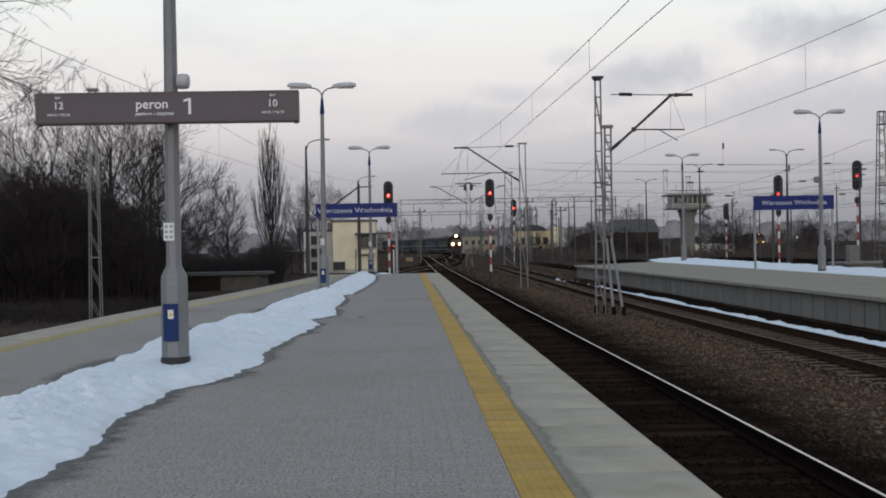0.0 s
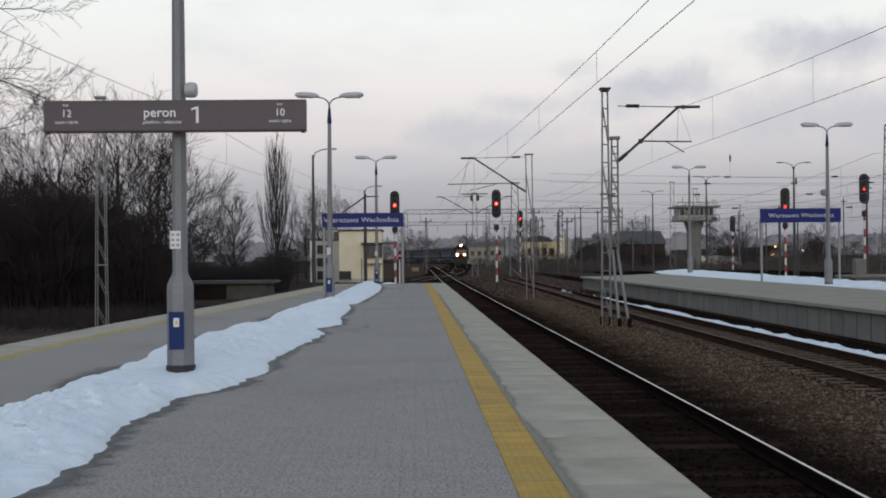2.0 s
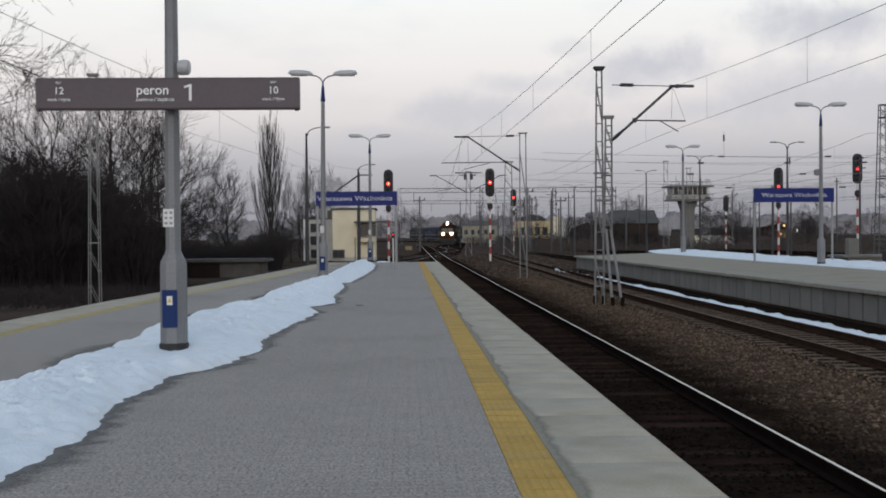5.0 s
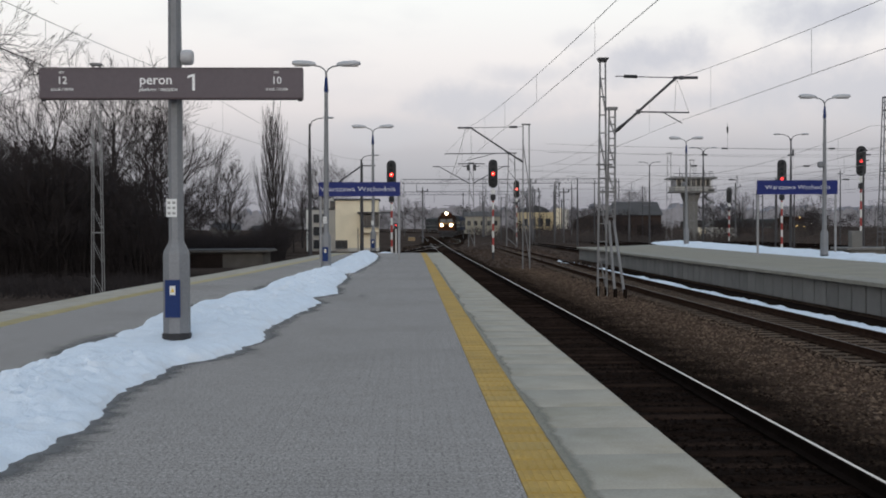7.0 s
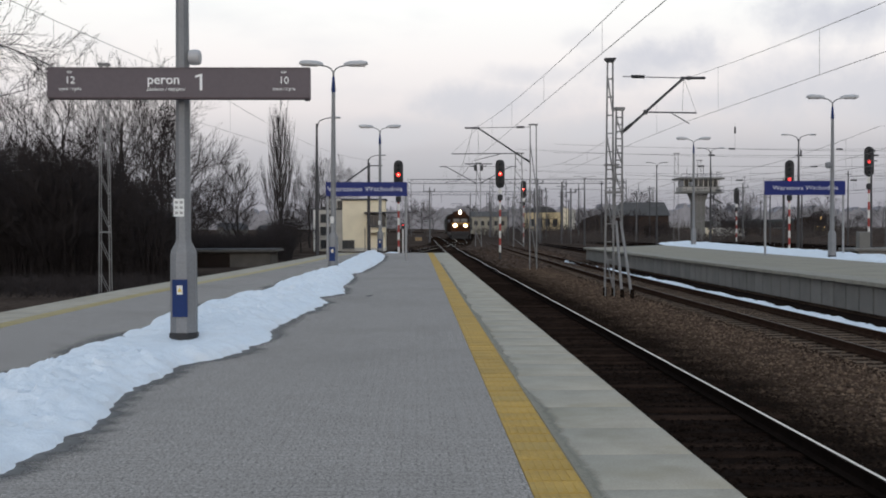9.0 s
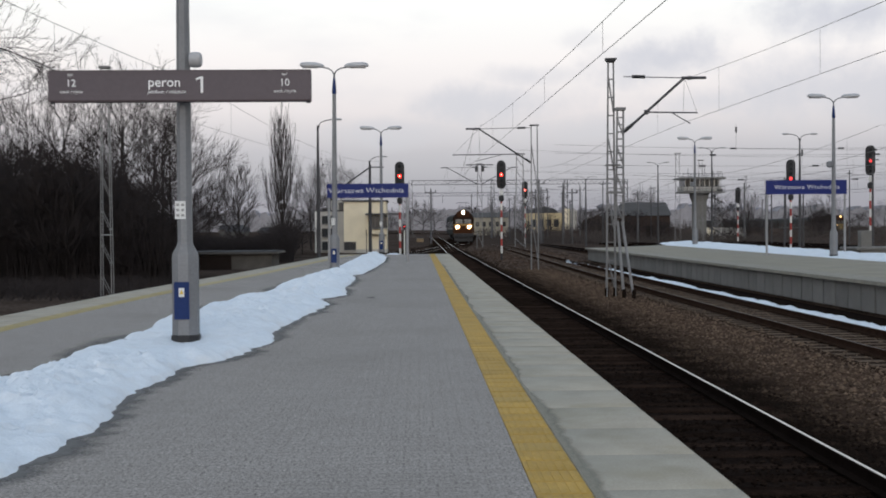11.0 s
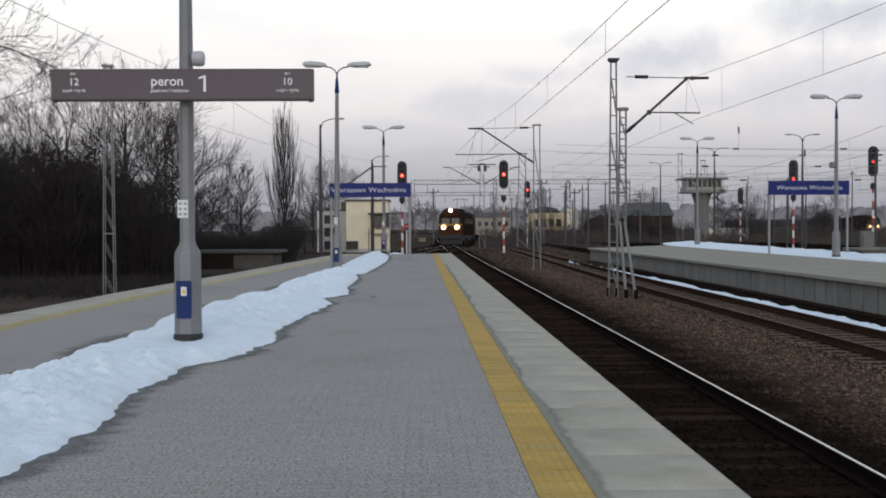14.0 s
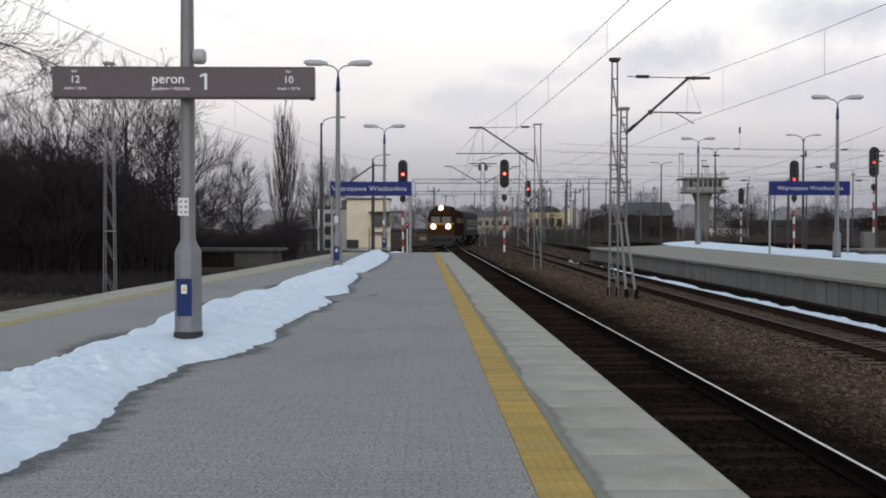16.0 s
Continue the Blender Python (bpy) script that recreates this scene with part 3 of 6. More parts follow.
snow_bank("snow_bank", "bank of old white snow along the middle of the platform", SNOW_L, SNOW_R, -7.0, 66.0, 0.0, 0.21, 0.045)
snow_bank("snow_bank", "low leftover mound of snow at the platform end", [(66.6, -1.75), (68.4, -1.9)], [(66.6, -1.2), (67.6, -0.7), (68.4, -0.75)], 66.6, 67.45, 0.0, 0.16, 0.05, 16, seed=14)
snow_bank("snow_bank", "bank of white snow along the far platform", [(30, 18.3), (63, 18.8), (77, 19.2), (92, 19.5), (102, 20.8)], [(30, 21.0), (57, 21.7), (77, 23.3), (102, 25.2)], 30, 102, 0.0, 0.22, 0.2, seed=3)
snow_bank("snow_bank", "thin line of snow below the platform wall", [(14, 10.12), (60, 10.15), (84, 10.15)], [(14, 10.78), (40, 10.72), (60, 10.62), (84, 10.45)], 14, 82, RAIL_Z - 0.19, 0.17, 0.2, 8, seed=8)

# meltwater soaking into the paving along the bank
def stain_strip(name, label, category, rows, z, material, parent=None):
    """A stain along rows of (y, inner x, outer x), thick at the inner rim."""
    m = Mb()
    cols = 6
    m.rings([[(a + (b - a) * k / cols, y, z) for k in range(cols + 1)] for y, a, b in rows], caps=False, closed=False)
    if rows[0][2] > rows[0][1]:
        m.f = [tuple(reversed(q)) for q in m.f]
    ob = part(name, m, material, parent)
    cover = ob.data.attributes.new("cover", "FLOAT", "POINT")
    cover.data.foreach_set("value", [1 - k / cols for _ in rows for k in range(cols + 1)])
    return tagged(ob, label, category, kind="stuff")


DAMP = seep("damp_paving", (0.118, 0.116, 0.116), 0.6, 5.0)
rows = []
for i in range(1500):
    y = 2.0 + i * 0.04
    r = snow_rim(SNOW_R, y, 0)
    rows.append((y, r - 0.10, r + 0.30 + 0.28 * noise.noise((y * 0.7, 40, 0)) + 0.12 * noise.noise((y * 3.3, 41, 0))))
stain_strip("wet_patch", "dark damp paving along the edge of the snow", "meltwater", rows, 0.0015, DAMP)
rows = []
for i in range(1200):
    y = 8.0 + i * 0.04
    rows.append((y, line_at(SNOW_L, y) + 0.12, line_at(SNOW_L, y) - max(0.1, 0.30 + 0.75 * noise.noise((y * 0.30, 60, 0)) + 0.15 * noise.noise((y * 1.9, 61, 0)))))
stain_strip("wet_patch", "dark damp paving behind the bank of snow", "meltwater", rows, 0.0015, DAMP)

# ---- platform 2 ----
P2_X, P2_END = 11.86, 84.0
platform2 = thing("platform_2", "grey concrete platform with a slab edge over panelled walls", "platform", kind="structure")
# dark ground colour on the base paints the shade between and under the panels
part("platform_base", strip([(P2_X + 0.27, y) for y in (-20, 60, 80, P2_END - 0.5)], [(21.7, -20), (22.0, 60), (23.6, 80), (25.6, P2_END + 20)], GROUND_Z - 0.2, -0.13), GROUND, platform2, smooth=False)
part("paving", strip([(P2_X + 0.9, y) for y in (-20, 60, 80, P2_END)], [(22.0, -20), (22.3, 60), (23.9, 80), (25.9, P2_END + 20.5)], -0.13, -0.01), mat("far_paving", (0.212, 0.193, 0.150), 0.9, var=0.2, scale=0.7, fine=20, bump=0.3, stain=0.3, stain_col=(0.2, 0.2, 0.17)), platform2, smooth=False)

# ---- lamp posts ----
def post_shaft(mb, h, r_top=0.05):
    t = math.pi / 8
    mb.turned([(0.185, 0.0), (0.180, 1.08), (0.172, 1.14), (0.108, 1.26), (0.102, 1.30), (0.098, 3.0), (0.066, h - 1.0), (0.060, h - 0.95)], 8, turn=t)
    return mb


def lamp_post(at, h=7.25, arms=True, label="tall grey steel platform lamp post with two lamp heads", lean=0.0, door=True):
    th = thing("lamp_post", label, "lamp post", at, group="platform lamp posts")
    part("shaft", post_shaft(Mb(), h), POLE, th)
    if arms:
        part("foot", Mb().turned([(0.19, -0.02), (0.192, 0.10), (0.186, 0.105)], 8, turn=math.pi / 8), BLACK, th, "black painted foot")
    if door:
        hatch = part("door", Mb().box((-0.02, -0.176, 0.51), (0.20, 0.02, 0.50)), BLUE, th, "dark blue access door")
        part("warning_label", Mb().box((-0.02, -0.188, 0.62), (0.075, 0.006, 0.12)), PAPER, hatch)
        part("warning_triangle", Mb().add([(-0.05, -0.1925, 0.595), (0.01, -0.1925, 0.595), (-0.02, -0.1925, 0.66)], [(0, 1, 2)]), YELLOW, hatch)
        notice = part("notice", Mb().box((-0.04, -0.108, 1.72), (0.14, 0.004, 0.24)), PAPER, th, "small white notice")
        for k in range(3):
            for s in (-1, 1):
                part("print_bar", Mb().box((-0.04 + s * 0.033, -0.1115, 1.79 - k * 0.07), (0.040, 0.002, 0.034)), LAMP_GLASS, notice)
    else:
        part("loudspeaker", Mb().turned([(0.05, 4.15), (0.15, 4.2), (0.15, 4.4), (0.06, 4.45)], 12, (-0.2, -0.05, 0)), POLE, th, "small round loudspeaker")
    if arms:
        part("collar", Mb().turned([(0.058, h - 1.0), (0.085, h - 0.96), (0.045, h - 0.45), (0.04, h - 0.44)], 10), BLUE, th, "blue conical collar")
        part("neck", Mb().rod((0, 0, h - 0.6), (0, 0, h - 0.25), 0.036), POLE, th)
        for s in (-1, 1):
            arm = part("lamp_arm", Mb().tube([(0, 0, h - 0.30), (s * 0.08, 0, h - 0.17), (s * 0.22, 0, h - 0.08), (s * 0.42, 0, h - 0.05)], 0.026), POLE, th)
            rings = []
            for u, wx, hz in ((0.36, 0.05, 0.05), (0.44, 0.11, 0.10), (0.62, 0.16, 0.135), (1.0, 0.175, 0.135), (1.17, 0.14, 0.10), (1.22, 0.06, 0.04)):
                zc = h - 0.02 + 0.05 * (u - 0.4)
                rings.append([(s * u, wx * math.cos(a), zc + hz * max(-0.35, math.sin(a))) for a in [k * math.pi / 6 for k in range(12)]])
            head = part("lamp_head", Mb().rings(rings), LAMP_HOUSING, th)
            part("lamp_bowl", Mb().box((s * 0.85, 0, h - 0.045), (0.55, 0.22, 0.05), bev=0.02), LAMP_GLASS, head, "clear lamp bowl, unlit")
    if lean:
        th.matrix_basis = pose(*at, 0, lean, 0)
    return th


lamp2 = lamp_post((-2.98, 42.3, 0), lean=0.3)
lamp3 = copy_thing(lamp2, pose(-2.11, 68.6, 0))
lamp4 = lamp_post((19.35, 54.8, 0), 7.45, door=False)
lamp5 = copy_thing(lamp4, pose(20.3, 86.5, 0.0) @ Matrix.Diagonal((1.05, 1.05, 1.06, 1)))

# the post that carries the platform's name board
post = lamp_post((-3.14, 16.04, 0), 8.6, False, "grey steel post carrying the platform name board")
post.name = "sign_post"
tagged(post, category="post")
speaker = part("loudspeaker", Mb().rings([[(x, 0.11 * math.cos(a) * q, 3.74 + 0.105 * math.sin(a) * q) for a in [k * math.pi / 8 for k in range(16)]] for x, q in ((0.09, 0.9), (0.14, 1.0), (0.19, 1.0), (0.225, 0.93), (0.245, 0.7))]), LAMP_HOUSING, post, "round grey loudspeaker")
board = thing("platform_board", "long grey-violet platform name board with white lettering", "sign", (-3.14, 15.82, 3.36))
X0, X1 = -1.712, 1.727
part("panel", Mb().box(((X0 + X1) / 2, 0, 0), (X1 - X0, 0.14, 0.40)), SIGN_GREY, board)
part("rail_trim", Mb().box(((X0 + X1) / 2, -0.005, 0.2), (X1 - X0 + 0.006, 0.15, 0.012)), SIGN_GREY, board)
part("rail_trim", Mb().box(((X0 + X1) / 2, -0.005, -0.2), (X1 - X0 + 0.006, 0.15, 0.02)), mat("dark_maroon_trim", (0.045, 0.026, 0.030), 0.6, var=0.2, scale=3, fine=30, bump=0.05), board, "dark maroon lower trim")
for sx in (X0 + 0.05, X1 - 0.03):
    part("bolt", Mb().rod((sx, -0.06, -0.205), (sx, -0.06, -0.235), 0.03, n=8), BLACK, board)
for s in (X0, X1):
    part("end_cap", Mb().box((s, -0.003, 0), (0.012, 0.146, 0.392)), SIGN_GREY, board)
PX = 0.00751
for text, x, z, hgt, bold, shear in (("tor", 137, 126, 0.042, 0, 0), ("12", 138, 141, 0.095, 0.0005, 0), ("track / путь", 138, 156, 0.042, 0, 0.25), ("peron", 301, 140, 0.125, 0.0015, 0), ("platform / перрон", 305, 156.5, 0.045, 0, 0.25),
                                    ("tor", 512, 126, 0.042, 0, 0), ("10", 512, 141, 0.095, 0.0005, 0), ("track / путь", 512, 156, 0.042, 0, 0.25)):
    ob = part("lettering", letters(text, hgt, WHITE, bold=bold, shear=shear), WHITE, board)
    ob.location = ((x - 327) * PX, -0.0735, (145.5 - z) * PX)

one = Mb().box((0.028, 0, 0), (0.034, 0.006, 0.215)).add([(-0.05, -0.003, 0.055), (-0.05, -0.003, 0.083), (0.011, -0.003, 0.1075), (0.011, -0.003, 0.077)], [(0, 1, 2, 3)])
ob = part("numeral", one, WHITE, board, smooth=False)
ob.location = ((363 - 327) * PX, -0.0735, (145.5 - 144) * PX)

# the post's foot reaches the paving
part("foot_collar", Mb().turned([(0.20, -0.066), (0.20, 0.035), (0.187, 0.045)], 8, turn=math.pi / 8), BLACK, post, "dark rubber foot collar")
NEARER = Matrix.Translation((0, 0, 1.45)) @ Matrix.Scale(0.9575, 4) @ Matrix.Translation((0, 0, -1.45))
for ob in (post, board):
    ob.matrix_basis = NEARER @ ob.matrix_basis

# ---- station name boards ----
def station_board(at, w, h, bottom, post_h, text_w, label, text_x=0.02):
    th = thing("station_board", label, "sign", at, group="station name boards")
    part("panel", Mb().box((0, 0, bottom + h / 2), (w, 0.07, h)), SIGN_BLUE, th)
    for s in (-1, 1):
        part("post", Mb().turned([(0.055, 0.0), (0.055, post_h), (0.03, post_h + 0.02)], 10, (s * (w / 2 - 0.06), 0.075, 0)), GALV, th)
        part("foot_plate", Mb().box((s * (w / 2 - 0.06), 0.075, 0.01), (0.28, 0.28, 0.03)), GALV, th)
    ob = part("lettering", letters("Warszawa Wschodnia", 0.205, SIGN_WHITE), WHITE, th, "white lettering")
    wide = max(v.co.x for v in ob.data.vertices) - min(v.co.x for v in ob.data.vertices)
    ob.data.transform(Matrix.Diagonal((text_w / wide, 1, 1, 1)))
    ob.location = (text_x, -0.0385, bottom + h / 2)
    return th


station_board((-2.13, 50.6, 0), 3.46, 0.60, 2.78, 3.36, 3.2, "blue station name board on two posts", -0.07)
station_board((18.79, 57.0, 0.06), 3.93, 0.68, 2.92, 3.55, 3.2, "wide blue station name board on the far platform")


# ---- signals ----
def signal(at, label, lit=None, dim=False, head=2.1, head_base=3.6, lamps=5):
    """A colour-light signal: banded mast, oval black head with hooded lamps, a small marker below."""
    th = thing("railway_signal", label, "signal", at, group="railway signals")
    n = 10
    for i in range(n):
        z0, z1 = head_base * i / n, head_base * (i + 1) / n
        part("mast_band", Mb().turned([(0.075, z0), (0.075, z1)], 10), (RED_PAINT, WHITE_PAINT)[i % 2] if i else BLACK, th)
    part("mast_top", Mb().rod((0, 0.12, head_base - 0.4), (0, 0.12, head_base + head * 0.8), 0.05), DARK_STEEL, th)
    w = 0.335
    q = [(w * math.cos(a), w * math.sin(a)) for a in [k * math.pi / 8 for k in range(9)]]
    out = [(x, head_base + head - w + z) for x, z in q] + [(x, head_base + w - z) for x, z in reversed(q)]
    out = [(x, z) for x, z in out]
    back = part("head_plate", Mb().rings([[(x, 0.05, z) for x, z in out], [(x, -0.05, z) for x, z in out], [(x * 0.93, -0.07, head_base + head / 2 + (z - head_base - head / 2) * 0.97) for x, z in out]]), BLACK, th, "oval black backing plate")
    part("housing", Mb().box((0, 0.16, head_base + head / 2), (0.36, 0.24, head * 0.85), bev=0.04), BLACK, th)
    for i in range(lamps):
        z = head_base + w * 0.95 + (head - 1.9 * w) * i / (lamps - 1)
        ring = [k * math.pi / 8 for k in range(-1, 10)]
        part("hood", Mb().rings([[(0.13 * math.cos(a), -0.07, z + 0.13 * math.sin(a)) for a in ring] + [(0.115 * math.cos(a), -0.07, z + 0.115 * math.sin(a)) for a in reversed(ring)],
                                 [(0.13 * math.cos(a), -0.30, z + 0.13 * math.sin(a)) for a in ring] + [(0.115 * math.cos(a), -0.30, z + 0.115 * math.sin(a)) for a in reversed(ring)]]), BLACK, th)
        on = lit == i
        part("lens", Mb().rings([[(r * math.cos(k * math.pi / 8), y, z + r * math.sin(k * math.pi / 8)) for k in range(16)] for r, y in ((0.125, -0.075), (0.11, -0.10), (0.02, -0.125))]), (RED_DIM if dim else RED_LIGHT) if on else GLASS_DARK, th, "lit red lens" if on else "")
        if on and not dim:
            part("filament", Mb().turned([(0.05, -0.012), (0.05, 0.0), (0.02, 0.012)], 12), RED_CORE, th, "bright core of the lit lens").matrix_basis = pose(0, -0.128, z, 90)
    part("marker", Mb().turned([(0.05, head_base - 0.95), (0.2, head_base - 0.85), (0.2, head_base - 0.55), (0.05, head_base - 0.45)], 12, (0, -0.05, 0)), BLACK, th)
    part("number_plate", Mb().box((0, -0.1, head_base - 0.25), (0.3, 0.02, 0.22)), WHITE_PAINT, th, "small white plate")
    return th


GZ = RAIL_Z - 0.18
SIGNALS = [((6.2, 88, GZ), "railway signal showing red on a banded mast between tracks", 2, False, 2.12, 5.3), ((-1.28, 84, GZ), "railway signal showing red beyond the platform's end", 2, False, 2.05, 5.1),
           ((12.65, 140, GZ), "distant railway signal showing red", 2, False, 2.05, 5.85), ((27.85, 88, GZ), "railway signal showing a dim red beyond the far platform", 1, True, 2.12, 5.25),
           ((32.3, 84, GZ), "railway signal showing a dim red on a banded mast", 2, True, 2.16, 5.95), ((40.7, 150, GZ), "dark unlit railway signal seen from afar", None, False, 2.05, 5.3)]
for at, label, lit, dim, hh, hb in SIGNALS:
    mast = signal(at, label, lit, dim, hh, hb)
    if dim:
        mast.matrix_basis = pose(*at, 0, 0, -14)


dwarf = thing("shunting_signal", "low shunting signal with a dim red light beside the track", "signal", (-0.98, 84.6, GZ))
part("post", Mb().turned([(0.05, 0), (0.05, 2.3)], 8), WHITE_PAINT, dwarf)
part("head", Mb().box((0, 0, 2.5), (0.24, 0.18, 0.42), bev=0.04), BLACK, dwarf)
part("lens", Mb().turned([(0.055, 0.0), (0.05, 0.02), (0.02, 0.03)], 12), RED_DIM, dwarf, "dim red lens").matrix_basis = pose(0, -0.085, 2.55, 90)
relay = thing("relay_box", "low tan relay box beside the tracks", "box", (0.3, 190, ground_at(0.3, 190)))
part("body", Mb().box((0, 0, 0.26), (1.1, 0.7, 0.6), bev=0.04), mat("tan_box_paint", (0.25, 0.18, 0.10), 0.8, var=0.25, scale=2, fine=20, bump=0.1), relay)
part("lid", Mb().box((0, -0.02, 0.59), (1.18, 0.78, 0.07), bev=0.02), OLD_CONCRETE, relay)

# ---- overhead line ----
def lattice(mb, a, b, w0, w1, bay=0.7, leg=0.021, flat=False):
    """A latticed mast from a up to b: legs and zigzag bars; flat has two legs, else four."""
    a, b = Vector(a), Vector(b)
    corners = [(-1, 0), (1, 0)] if flat else [(-1, -1), (1, -1), (1, 1), (-1, 1)]
    n = max(2, int((b - a).length / bay))
    at = lambda c, t: a.lerp(b, t) + Vector((c[0], c[1] * 0.8, 0)) * (w0 + (w1 - w0) * t) / 2
    for c in corners:
        mb.rod(at(c, 0), at(c, 1), leg, n=4, turn=math.pi / 4)
    for i in range(n):
        for p, q in ([(0, 1)] if flat else [(0, 1), (3, 2)]):
            mb.rod(at(corners[q], (i + 0.1) / n), at(corners[p], (i + 0.75) / n), leg * 0.6, n=4)
            if i % 5 == 2:
                mb.rod(at(corners[p], i / n), at(corners[q], i / n), leg * 1.3, n=4)
        if not flat and i % 3 == 0:
            mb.rod(at(corners[0], i / n), at(corners[3], i / n), leg * 0.7, n=4)
            mb.rod(at(corners[1], i / n), at(corners[2], i / n), leg * 0.7, n=4)
    return mb


def ladder(mb, a, b, w0, w1, gap, deep):
    """Flat rungs across the face of a mast."""
    a, b = Vector(a), Vector(b)
    n = int((b - a).length / gap)
    for i in range(1, n):
        t = i / n
        w = w0 + (w1 - w0) * t
        for dy in (-0.4, 0.4):
            mb.box(a.lerp(b, t) + Vector((0, dy * w, 0)), (w, 0.012, deep))
    return mb


def bracket(th, x, z_root, z_top, reach, s, reg_z, over=0.45):
    """A sloping cantilever with its stay, insulators and registration arm; s is the side."""
    tip = x + s * reach
    part("cantilever", Mb().rod((x, 0, z_root), (tip, 0, z_top), 0.045).rod((tip - s * 0.1, 0, z_top), (tip + s * 0.75, 0, z_top), 0.05), DARK_STEEL, th)
    part("stay", Mb().rod((x, 0, z_top + 0.05), (tip, 0, z_top), 0.016), DARK_STEEL, th)
    part("insulator", Mb().rod((x + s * 0.3, 0, z_top + 0.05), (x + s * 0.75, 0, z_top + 0.04), 0.06), BLACK, th, "dark ribbed insulator")
    part("insulator", Mb().rod((x + s * 0.05, 0, z_root + 0.05), (x + s * 0.3, 0, z_root + 0.05 + 0.25 * (z_top - z_root) / reach), 0.06), BLACK, th, "dark ribbed insulator")
    u = (reg_z - z_root) / (z_top - z_root)
    part("registration_arm", Mb().rod((x + s * reach * u, 0, reg_z), (tip + s * over, 0, reg_z - 0.03), 0.026).rod((x + s * (reach * u + 0.9), 0, reg_z - 0.03), (tip + s * 0.2, 0, reg_z - 0.4), 0.018), DARK_STEEL, th)
    for dx in (over, -0.05):
        part("drop_wire", Mb().rod((tip, 0, z_top), (tip + s * dx, 0, reg_z - 0.03), 0.006, n=4), WIRE, th)
    part("clamp", Mb().box((tip + s * 0.18, 0, z_top), (0.14, 0.13, 0.13), bev=0.02), DARK_STEEL, th)
    part("clamp", Mb().box((x + s * reach * u, 0, reg_z), (0.14, 0.12, 0.16), bev=0.02), DARK_STEEL, th)


# tall lattice mast with a shorter anchor mast at its side
m1 = thing("catenary_mast", "grey latticed catenary mast with a propped second mast", "catenary mast", (6.68, 41.0, GZ), group="catenary masts")
part("mast_lattice", lattice(ladder(Mb(), (0, 0, 0), (0.03, 0, 8.15), 0.30, 0.17, 0.62, 0.03), (0, 0, 0), (0.03, 0, 8.15), 0.31, 0.18, 1.8, 0.022), MAST, m1)
part("mast_cap", Mb().rings([[(0.03 + sx * w, sy * w * 0.8, z) for sx, sy in ((-1, -1), (1, -1), (1, 1), (-1, 1))] for z, w in ((8.1, 0.12), (8.2, 0.19), (8.24, 0.19))]), DARK_STEEL, m1, "flared dark cap")
part("clamp", Mb().box((0.08, -0.02, 4.55), (0.5, 0.34, 0.05)), MAST, m1, "dark clamp iron")
part("second_lattice", lattice(ladder(Mb(), (0.33, 0.1, 2.5), (0.37, 0.1, 6.45), 0.25, 0.21, 0.24, 0.03), (0.33, 0.1, 2.5), (0.37, 0.1, 6.45), 0.26, 0.21, 0.9, 0.021), MAST, m1)
part("mast_cap", Mb().box((0.37, 0.1, 6.5), (0.34, 0.3, 0.1)), MAST, m1)
for dx in (0.25, 0.55):
    part("prop", Mb().rod((0.26 if dx < 0.5 else 0.42, 0.1, 2.6), (dx, -1.2 if dx < 0.5 else -1.4, -0.05), 0.05, n=6), MAST, m1)
for x, y in ((-0.15, 0), (0.15, 0), (0.25, -1.2), (0.55, -1.4)):
    part("footing", Mb().box((x, y, 0.12), (0.12, 0.16, 0.36), bev=0.02), RUST, m1, "dark footing")
part("tie_plate", Mb().box((0.18, 0.05, 3.6), (0.62, 0.3, 0.07)), MAST, m1)
bracket(m1, 0.47, 5.68, 7.56, 2.12, 1, 6.38)

m2 = thing("catenary_mast", "slender grey catenary mast with a cantilever over the main track", "catenary mast", (6.65, 67.5, GZ), group="catenary masts")
part("mast_lattice", lattice(Mb(), (0, 0, 0), (0, 0, 8.2), 0.40, 0.34, 4.2, 0.022), MAST, m2)
part("mast_cap", Mb().box((0, 0, 8.24), (0.5, 0.4, 0.06)), MAST, m2)
bracket(m2, -0.2, 6.1, 8.05, 2.95, -1, 6.6, 1.5)


def plain_mast(at, h, label, arms=(), w=0.45, reach=2.6, bay=1.0, leg=0.032):
    th = thing("catenary_mast", label, "catenary mast", at, group="catenary masts")
    part("mast_lattice", lattice(Mb(), (0, 0, 0), (0, 0, h), w, w * 0.6, bay, leg), MAST, th)
    part("mast_cap", Mb().box((0, 0, h + 0.04), (w, w * 0.8, 0.08)), MAST, th)
    for s in arms:
        bracket(th, s * 0.2, h - 2.4, h - 0.4, reach, s, h - 1.9)
    return th


m3 = plain_mast((7.3, 140, GZ), 9.95, "catenary mast with cantilevers on both sides", (-1, 1), 0.7, 3.6, 2.2)
part("transformer", Mb().box((-0.36, -0.4, 9.4), (0.36, 0.4, 0.7), bev=0.06).box((0.36, -0.4, 9.4), (0.36, 0.4, 0.7), bev=0.06).rod((-1.6, -0.4, 9.85), (1.6, -0.4, 9.85), 0.06), DARK_STEEL, m3, "dark equipment box on the mast")
m4 = plain_mast((11.8, 137, GZ), 10.9, "tapered latticed mast in the yard throat", (), 1.2, bay=1.5)
copy_thing(m4, pose(33.0, 150, GZ) @ Matrix.Diagonal((0.6, 0.6, 1.07, 1)))
copy_thing(m4, pose(36.4, 152, GZ) @ Matrix.Diagonal((0.6, 0.6, 1.0, 1)))
m5 = plain_mast((-10.58, 40.5, GZ), 7.9, "grey latticed catenary mast before dark trees", (), 0.37, 3.0, 1.0, 0.020)
m6 = thing("catenary_mast", "broad tapered latticed mast beyond the platforms", "catenary mast", (37.5, 92, GZ), group="catenary masts")
